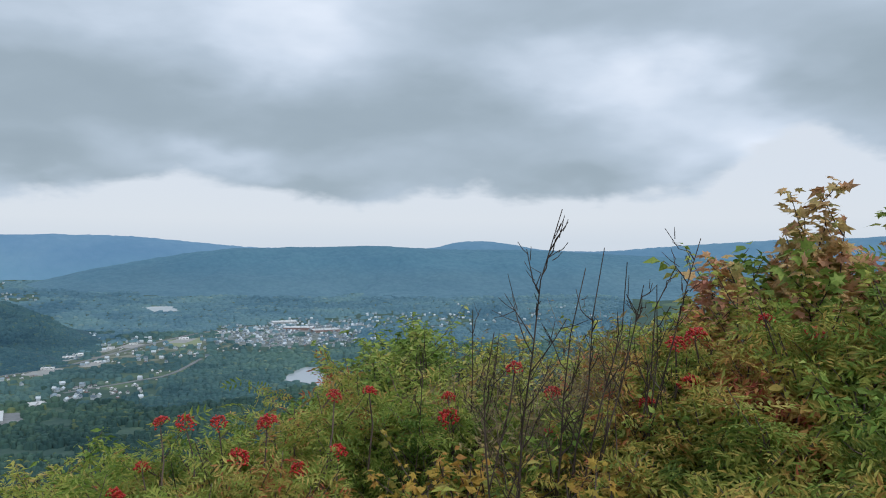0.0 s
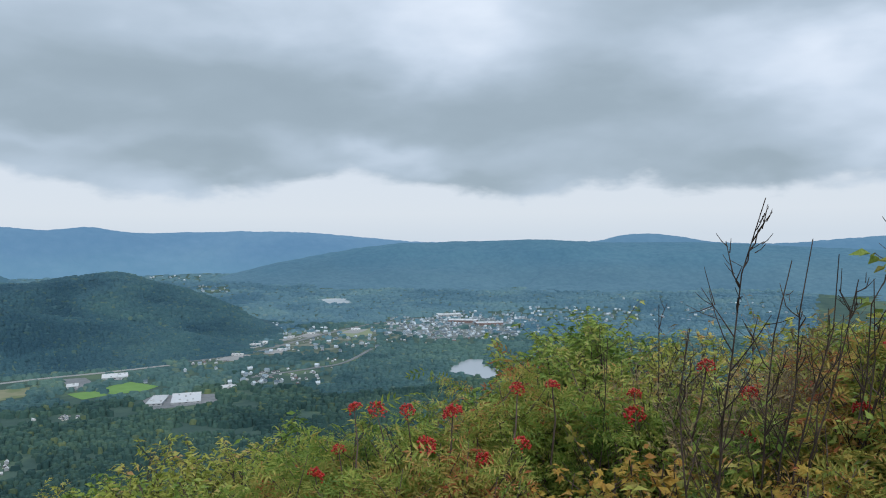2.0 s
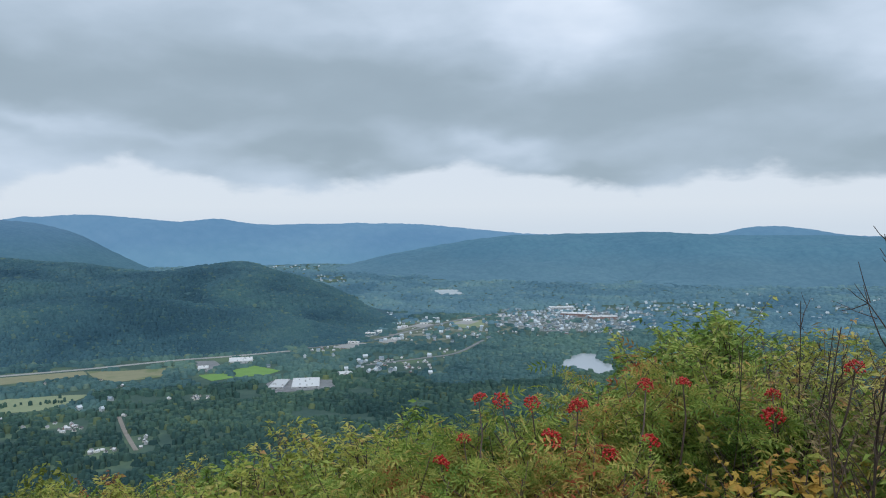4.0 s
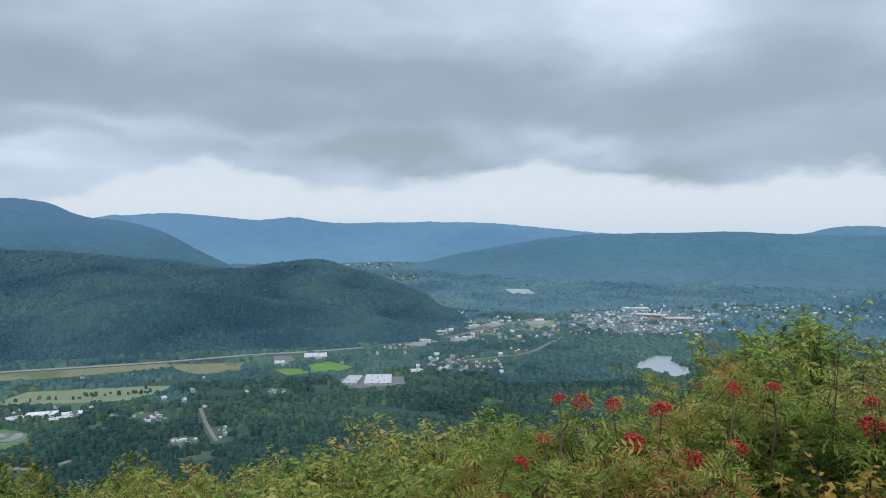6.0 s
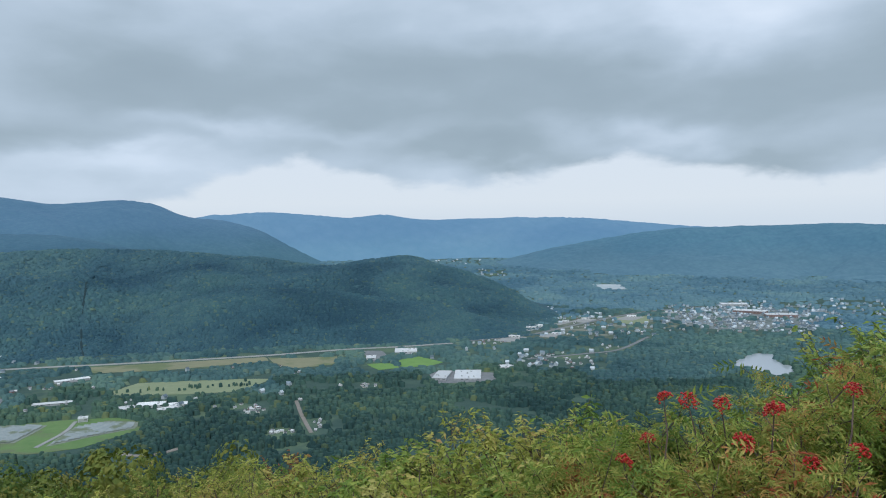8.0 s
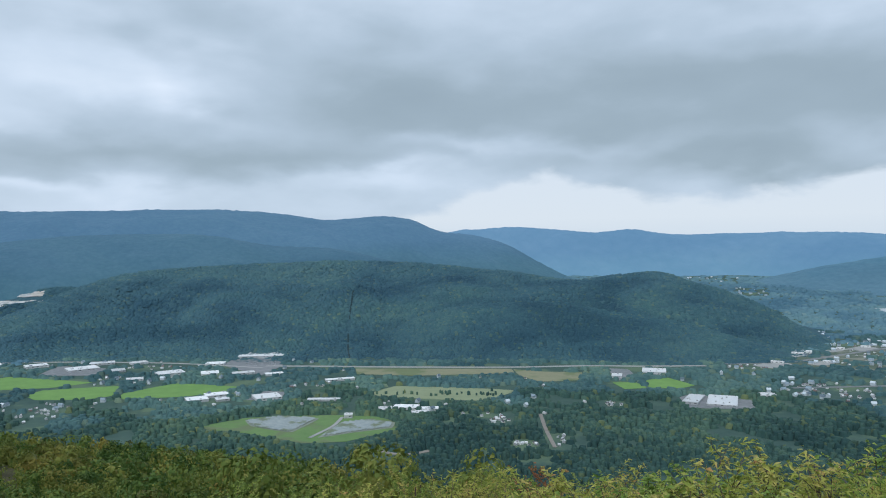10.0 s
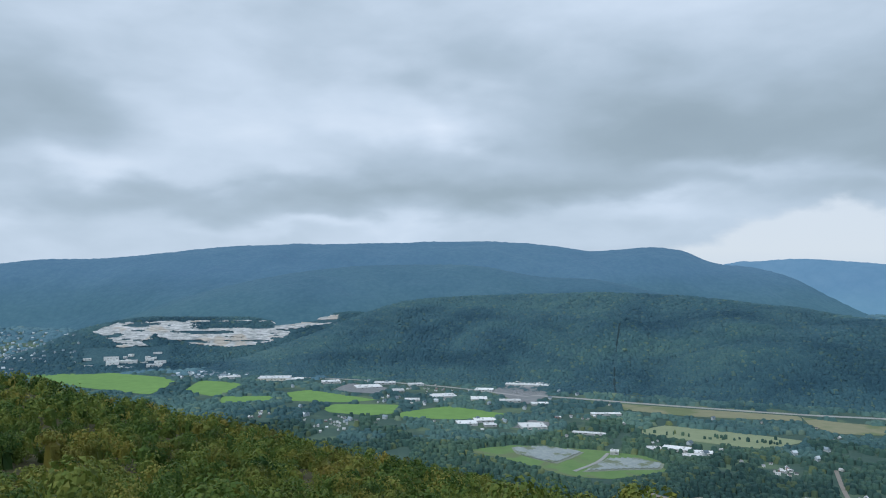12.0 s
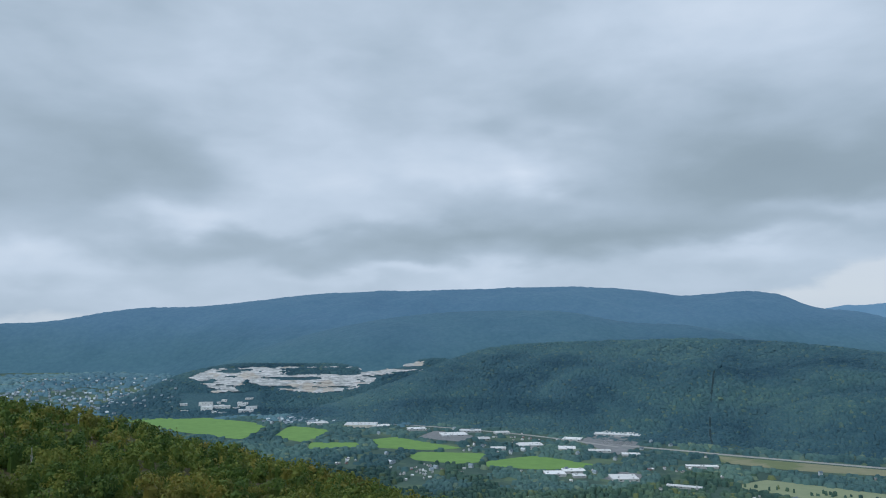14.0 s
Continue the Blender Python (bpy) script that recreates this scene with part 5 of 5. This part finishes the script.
# yellow-green thicket along the brow
THICKET = [(23.5, 6.6, -1.50, 0.4), (26, 6.5, -1.58, 0.6), (29, 6.6, -1.66, 0.6), (32, 6.8, -1.74, 0.6), (35.5, 7.0, -1.88, 0.6), (39, 7.6, -2.16, 0.7), (43, 8.4, -2.48, 0.8), (48, 9.5, -2.82, 0.9), (27.5, 5.2, -1.50, 0.5), (31, 5.4, -1.62, 0.5),
           (35, 5.8, -1.78, 0.5), (22, 5.4, -1.42, 0.45), (40, 6.4, -2.0, 0.6), (53, 10.5, -3.2, 0.9), (59, 11.5, -3.62, 1.0), (46, 7.5, -2.42, 0.7), (24.4, 7.6, -1.70, 0.35), (33.6, 8.0, -1.98, 0.4), (30.2, 7.8, -1.93, 0.4)]
for i, (az, r, top, spread) in enumerate(THICKET):
    thin = i in (0, 16, 17, 18)
    plant("thicket_bush", "slender upright yellow-green shrub" if thin else "yellow-green leafy bush on the slope", "bush", spot(az, r), rise(az, r, top), spread * (0.45 if thin else 1), 5 if thin else 14, 11,
          5, NARROW if i % 2 else SIMPLE, 0.075, M_YELLOWGREEN if i % 4 else M_GREENLEAF, 240 + i, "thicket along the brow", low=0.3)
# broad yellow leaves low among the rowans
for i, (az, r, top, spread) in enumerate(((3.5, 3.8, -1.02, 0.28), (1.0, 3.9, -0.92, 0.28), (-3.0, 3.7, -0.92, 0.28), (-8.0, 3.6, -0.86, 0.3), (6.5, 3.4, -1.08, 0.25), (-11.5, 3.2, -0.82, 0.3), (-5.5, 3.1, -0.95, 0.3))):
    plant("viburnum_shrub", "low shrub with broad yellow autumn leaves", "bush", spot(az, r), rise(az, r, top), spread, 9, 6, 2, LOBED if i % 2 else simple_leaf(0.7), 0.058, M_YELLOWLEAF if i != 4 else M_RUSSET, 280 + i, "yellow shrubs", low=0.3)
# green fill under the bare twigs
for i, (az, r, top, spread) in enumerate(((-1.5, 4.9, -0.88, 0.5), (-5.5, 4.8, -0.80, 0.5), (-9.5, 4.7, -0.72, 0.5), (-12.5, 4.7, -0.62, 0.45), (2.5, 5.2, -1.0, 0.5), (-7.5, 3.9, -0.86, 0.45), (-1, 3.5, -1.0, 0.4), (4.5, 5.6, -1.08, 0.5))):
    plant("low_bush", "low bush of small green and yellow leaves", "bush", spot(az, r), rise(az, r, top), spread, 12, 9, 3, SIMPLE, 0.075, (M_YELLOWGREEN, M_GREENLEAF, M_ROWAN)[i % 3], 300 + i, "low bushes", low=0.2)
# other shrubs grown through the rowans
for i, (az, r, top, spread) in enumerate(((-16, 3.9, -0.58, 0.4), (-21, 4.6, -0.22, 0.45), (-25, 3.7, -0.42, 0.4), (-30, 3.5, -0.28, 0.4), (-18.5, 2.9, -0.82, 0.35), (-26, 2.7, -0.80, 0.35), (-13.5, 2.8, -0.86, 0.35), (-31.5, 4.5, 0.0, 0.45), (-17.5, 4.9, -0.30, 0.4))):
    plant("mixed_shrub", "leafy shrub with green and yellowing pointed leaves", "bush", spot(az, r), rise(az, r, top), spread, 11, 10, 5, simple_leaf(0.5), 0.055, (M_GREENLEAF, M_YELLOWGREEN, M_ROWAN_DARK)[i % 3], 360 + i, "mixed shrubs", low=0.25)
# maples turning orange
for i, (az, r, top, spread) in enumerate(((-22.6, 5.2, 0.02, 0.28), (-25.0, 5.0, 0.20, 0.30), (-27.5, 5.2, 0.08, 0.3), (-30.4, 4.9, 0.18, 0.34), (-34, 5.0, 0.2, 0.4))):
    plant("maple_sapling", "young maple with leaves turning orange", "tree", spot(az, r), rise(az, r, top), spread * 1.25, 8, 11, 4, LOBED, 0.10, M_MAPLE if i < 3 else M_GREENLEAF, 320 + i, "maple saplings", low=0.55, bend=0.22, twig=0.2)
plant("cherry_sapling", "dark green sapling with hanging leaves", "tree", spot(-20.0, 5.2), rise(-20.0, 5.2, -0.02), 0.36, 9, 10, 3, simple_leaf(0.5), 0.10, M_GREENLEAF, 330, low=0.4)


# ---- bare dead twigs ----
def dead_shrub(foot_az, r, tops, seed, label):
    """A bare shrub: stems up to the given tops (side, away, height), with forking twigs."""
    rng = np.random.RandomState(seed)
    root = thing("dead_shrub", None, label, "bush", "bare shrubs", at=spot(foot_az, r))
    for x, y, h in tops:
        tip = np.array([x, y, h])
        t = np.linspace(0, 1, 9)[:, None]
        line = tip * np.concatenate([t**1.4, t**1.4, t], 1)
        line[1:-1] += np.cumsum(rng.normal(0, 0.028, (7, 3)), 0) * np.linspace(1, 0.5, 7)[:, None]
        stem = part("stem", mesh_of("stem", *tubes([(line, 0.0072, 0.0019)], 5), M_DEADBARK, True), root)
        lines = []
        for u in np.sort(rng.uniform(0.22, 0.95, 15)):
            i = min(int(u * 8), 7)
            p = line[i] + (line[i + 1] - line[i]) * (u * 8 - i)
            b = rng.uniform(0, 2 * np.pi)
            ln = rng.uniform(0.12, 0.44) * (1.22 - u)
            d = np.array([math.cos(b) * 0.62, math.sin(b) * 0.4, 0.78])
            w = np.linspace(0, 1, 4)[:, None]
            fork = p + d * ln * w + np.array([0, 0, 0.25]) * ln * w * w + rng.normal(0, 0.018, (4, 3)) * w
            lines.append((fork, 0.0031, 0.0013))
            for _ in range(2):
                v = rng.uniform(0.4, 0.95)
                q = fork[0] + (fork[3] - fork[0]) * v
                e = d + rng.normal(0, 0.5, 3)
                lines.append((np.array([q, q + e * ln * 0.22, q + e * ln * 0.42 + (0, 0, 0.01)]), 0.0020, 0.0011))
        spray = part("twig_spray", mesh_of("twig_spray", *tubes(lines), M_DEADBARK, True), stem)
        spray["kind"] = "stuff"
    return root


def top_from(az, r, x, y, z):
    m = spot(az, r).translation
    return (x - m.x, y - m.y, z - m.z)


dead_shrub(-4.0, 3.25, [top_from(-4.0, 3.25, *p) for p in ((0.46, 3.32, 1.73), (0.20, 3.35, 1.25), (0.35, 3.30, 1.02))], 411, "tall bare dead shrub with thin dark twigs")
dead_shrub(-7.0, 3.4, [top_from(-7.0, 3.4, *p) for p in ((0.66, 3.49, 1.58), (0.77, 3.56, 1.52), (0.57, 3.42, 1.50), (0.85, 3.6, 1.42))], 402, "cluster of bare dark branches above the bushes")
dead_shrub(-11.0, 3.6, [top_from(-11.0, 3.6, *p) for p in ((0.92, 3.65, 1.42), (1.02, 3.70, 1.50), (1.16, 3.8, 1.62))], 403, "bare thin branches rising from a bush")
for i, az in enumerate((-6.6, -8.8, -10.6, -12.6, -3.0, 1.0)):
    plant("dry_brush", "brown dry brush of fine twigs and withered leaves", "bush", spot(az, 4.0 + 0.15 * i), rise(az, 4.0 + 0.15 * i, (-0.50, -0.40, -0.36, -0.33, -0.62, -0.72)[i]), 0.24, 11, 9, 1, NARROW, 0.05, M_DRY, 340 + i, "dry brush", wood=M_DRYWOOD, low=0.3, thick=0.45)
dead_shrub(0.5, 4.4, [top_from(0.5, 4.4, *p) for p in ((0.16, 4.44, 1.24), (-0.10, 4.5, 1.05), (0.30, 4.4, 1.12))], 404, "slender bare twigs among green leaves")
dead_shrub(13, 4.2, [top_from(13, 4.2, *p) for p in ((-1.30, 4.0, 0.55), (-1.22, 4.1, 0.62))], 405, "dark bare stems between rowan leaves")

# grey fallen branch on the right-hand bushes
fallen = thing("fallen_branch", None, "weathered grey dead branch lying in the bushes", "branch", at=spot(-24, 2.9))
part("branch", mesh_of("branch", *tubes([([(-0.55, 0.0, 0.42), (-0.2, 0.05, 0.55), (0.2, 0.0, 0.6), (0.7, -0.1, 0.62)], 0.012, 0.005), ([(-0.2, 0.05, 0.0), (-0.22, 0.03, 0.35), (-0.1, 0.0, 0.68)], 0.012, 0.005)], 6), M_GREYBARK, True), fallen)


# ---- trees of the home mountain ----
def tuft_crown(rng, tufts, size, wide=1.0, high=1.1):
    """A crown about one wide: many small leaf tufts on uneven lobes round a core."""
    lobes = np.column_stack([rng.normal(0, 0.36, (9, 2)) * wide, rng.uniform(0.1, 1.15, 9) * high])
    lr = rng.uniform(0.32, 0.55, 9)
    k = rng.randint(0, 9, tufts)
    d = rng.normal(0, 1, (tufts, 3))
    d[:, 2] = np.abs(d[:, 2]) * 0.9 - 0.25
    d /= np.linalg.norm(d, axis=1)[:, None]
    p = lobes[k] + d * lr[k][:, None] * rng.uniform(0.75, 1.08, (tufts, 1))
    t1 = np.cross(d, rng.normal(0, 1, (tufts, 3)))
    t1 /= np.linalg.norm(t1, axis=1)[:, None]
    t2 = np.cross(d, t1)
    s = size * rng.uniform(0.6, 1.3, (tufts, 1))
    lift = d * s * 0.4
    v = np.stack([p - t1 * s, p - t2 * s * 0.6 + lift * 0.4, p + t1 * s - lift * 0.6, p + t2 * s * 0.6 + lift], 1)
    f = np.array([(0, 1, 3), (1, 2, 3)])[None] + (np.arange(tufts) * 4)[:, None, None]
    core = DOME_V * np.array([0.56 * wide, 0.56 * wide, 0.85 * high]) + (0, 0, 0.1)
    return np.concatenate([v.reshape(-1, 3), core]), np.concatenate([f.reshape(-1, 3), DOME_F + tufts * 4])


def slope_leaf(name, tint):
    def build(n, b, out):
        p = world_pos(n)
        isl = n.add("ShaderNodeNewGeometry").outputs["Random Per Island"]
        tree = n.add("ShaderNodeAttribute", attribute_name="tree").outputs["Fac"]
        f = n.math("ADD", n.math("ADD", n.math("MULTIPLY", isl, 0.20), n.math("MULTIPLY", tree, 0.52)), n.math("SUBTRACT", n.math("MULTIPLY", n.noise(p, 0.022, 3.0, 0.6), 1.0), 0.36))
        col = n.ramp(f, [(0.10, (0.030, 0.074, 0.017)), (0.40, (0.088, 0.152, 0.030)), (0.66, (0.190, 0.228, 0.046)), (0.92, (0.31, 0.25, 0.057))])
        col = n.mix(n.step(n.noise(p, 0.035, 3.0), 0.52, 0.68), col, n.mix(0.5, col, tint))
        n.put(b.inputs["Base Color"], col)
        t = n.add("ShaderNodeBsdfTranslucent", {"Color": col})
        n.put(out.inputs["Surface"], n.add("ShaderNodeMixShader", {0: 0.25, 1: b.outputs[0], 2: t.outputs[0]}))
    return material(name, build, 0.6, 0.25)


M_SLOPE = slope_leaf("slope foliage", (0.20, 0.16, 0.04))


def wood_on_slope(name, a0, a1, r0, r1, spacing, tufts, size, crown, label, seed):
    rng = np.random.RandomState(seed)
    n = int(radians(a1 - a0) / 2 * (r1 * r1 - r0 * r0) / spacing**2)
    az, r = rng.uniform(a0, a1, n), np.sqrt(rng.uniform(r0 * r0, r1 * r1, n))
    kinds = [tuft_crown(rng, tufts, size) for _ in range(8)]
    pick = rng.randint(0, 8, n)
    z = land_z(az, r)
    base = polar(az, r, z)
    V, F, T, off = [], [], [], 0
    for k, (v, f) in enumerate(kinds):
        b = base[pick == k]
        m = len(b)
        s = crown * rng.uniform(0.65, 1.3, (m, 1))
        a = rng.uniform(0, 2 * np.pi, m)
        c, sn = np.cos(a)[:, None], np.sin(a)[:, None]
        tall = rng.uniform(-1.0, 1.3, (m, 1)) * 2.0
        w = np.stack([(v[None, :, 0] * c - v[None, :, 1] * sn) * s, (v[None, :, 0] * sn + v[None, :, 1] * c) * s, v[None, :, 2] * s * 1.05 + tall], -1) + b[:, None]
        V.append(w.reshape(-1, 3))
        F.append((f[None] + (np.arange(m) * len(v))[:, None, None]).reshape(-1, 3) + off)
        off += m * len(v)
        T.append(np.repeat(rng.uniform(0, 1, m), len(v)))
    me = mesh_of(name, np.concatenate(V), np.concatenate(F), M_SLOPE)
    me.attributes.new("tree", "FLOAT", "POINT").data.foreach_set("value", np.concatenate(T).astype(np.float32))
    return thing(name, me, label, "trees", kind="stuff")


wood_on_slope("slope_forest_near", 48, 126, 58, 165, 7.6, 900, 0.066, 3.9, "low autumn-tinged deciduous forest on the slope", 61)
wood_on_slope("slope_forest_mid", 46, 126, 165, 310, 8.0, 300, 0.105, 4.1, "dense green and rust forest along the spur", 62)
wood_on_slope("slope_forest_far", 44, 126, 310, 540, 8.6, 100, 0.17, 4.3, "forest running down the mountain spur", 63)
wood_on_slope("slope_forest_below", -12, 46, 90, 420, 11, 100, 0.17, 3.6, "forest on the steep slope below the brow", 64)

# single trees standing near below the brow
TREES = []
for k in range(4):
    trng = np.random.RandomState(500 + k)
    tree = thing("young_tree", None, "small leafy tree on the slope below the brow", "tree", "trees below the brow")
    lines, sites, ways = grow(trng, 4.2, 1.25, 5, 9, low=0.25, twig=0.34)
    part("trunk", mesh_of("trunk", *tubes([([(0, 0, 0), (0.03, 0.02, 0.8), (0.0, 0.05, 1.8), (0.05, 0.0, 3.2)], 0.09, 0.03)], 7), M_BARK, True), tree)
    for one in lines:
        part("limb", mesh_of("limb", *tubes(one, 3), M_BARK, True), tree)
    part("crown", mesh_of("crown", *foliage(trng, sites, ways, 13, FOLD, 0.10), (M_GREENLEAF, M_YELLOWGREEN, M_GREENLEAF, M_RUSSET)[k]), tree)
    TREES.append(tree)
trng = np.random.RandomState(520)
first = set()
for i in range(70):
    az, r = trng.uniform(34, 100), math.sqrt(trng.uniform(18**2, 64**2))
    if az < 50 and r < 16:
        continue
    k = trng.choice(4, p=[0.42, 0.3, 0.16, 0.12])
    s = trng.uniform(0.55, 1.0)
    # shrink trees to fit the camera's view: tops stay under a sight line from the eye
    s = min(s, max(0.25, (EYE + r * math.tan(radians(-16.4)) - float(land_z(az, r))) / 4.2))
    m = spot(az, r) @ pose(0, 0, 0, 0, 0, trng.uniform(0, 360)) @ Matrix.Scale(s, 4)
    if k not in first:
        first.add(k)
        TREES[k].matrix_basis = m
    else:
        c = copy_thing(TREES[k], m)
        c.matrix_basis = m
snag = thing("bare_snag", None, "pale bare dead tree above the slope forest", "tree", at=spot(107.5, 250))
part("trunk", mesh_of("trunk", *tubes([([(0, 0, 0), (0.2, 0, 4), (-0.3, 0.1, 8), (0.1, 0, 11)], 0.22, 0.06), ([(-0.1, 0, 5.5), (1.0, 0.2, 7.5), (1.3, 0.2, 9)], 0.1, 0.04)], 6), M_GREYBARK, True), snag)

# grass and low growth on the ground by the camera
grng = np.random.RandomState(600)
n = 16000
ga, gr = grng.uniform(-180, 180, n), np.sqrt(grng.uniform(1.2**2, 8**2, n))
blade = (np.array([(0, -0.025, 0), (0, 0.025, 0), (0.5, -0.015, 0.04), (0.5, 0.015, 0.04), (1, 0, -0.08)]), np.array([(0, 1, 2), (1, 3, 2), (2, 3, 4)]))
way = np.stack([grng.normal(0, 0.5, n), grng.normal(0, 0.5, n), np.ones(n)], 1)
thing("grass", mesh_of("grass", *leaves_at(blade, polar(ga, gr, land_z(ga, gr) - 0.01), way, grng.uniform(0.2, 0.5, n), grng, 1.0), M_YELLOWGREEN), "long grass between the bushes", "grass", kind="stuff")
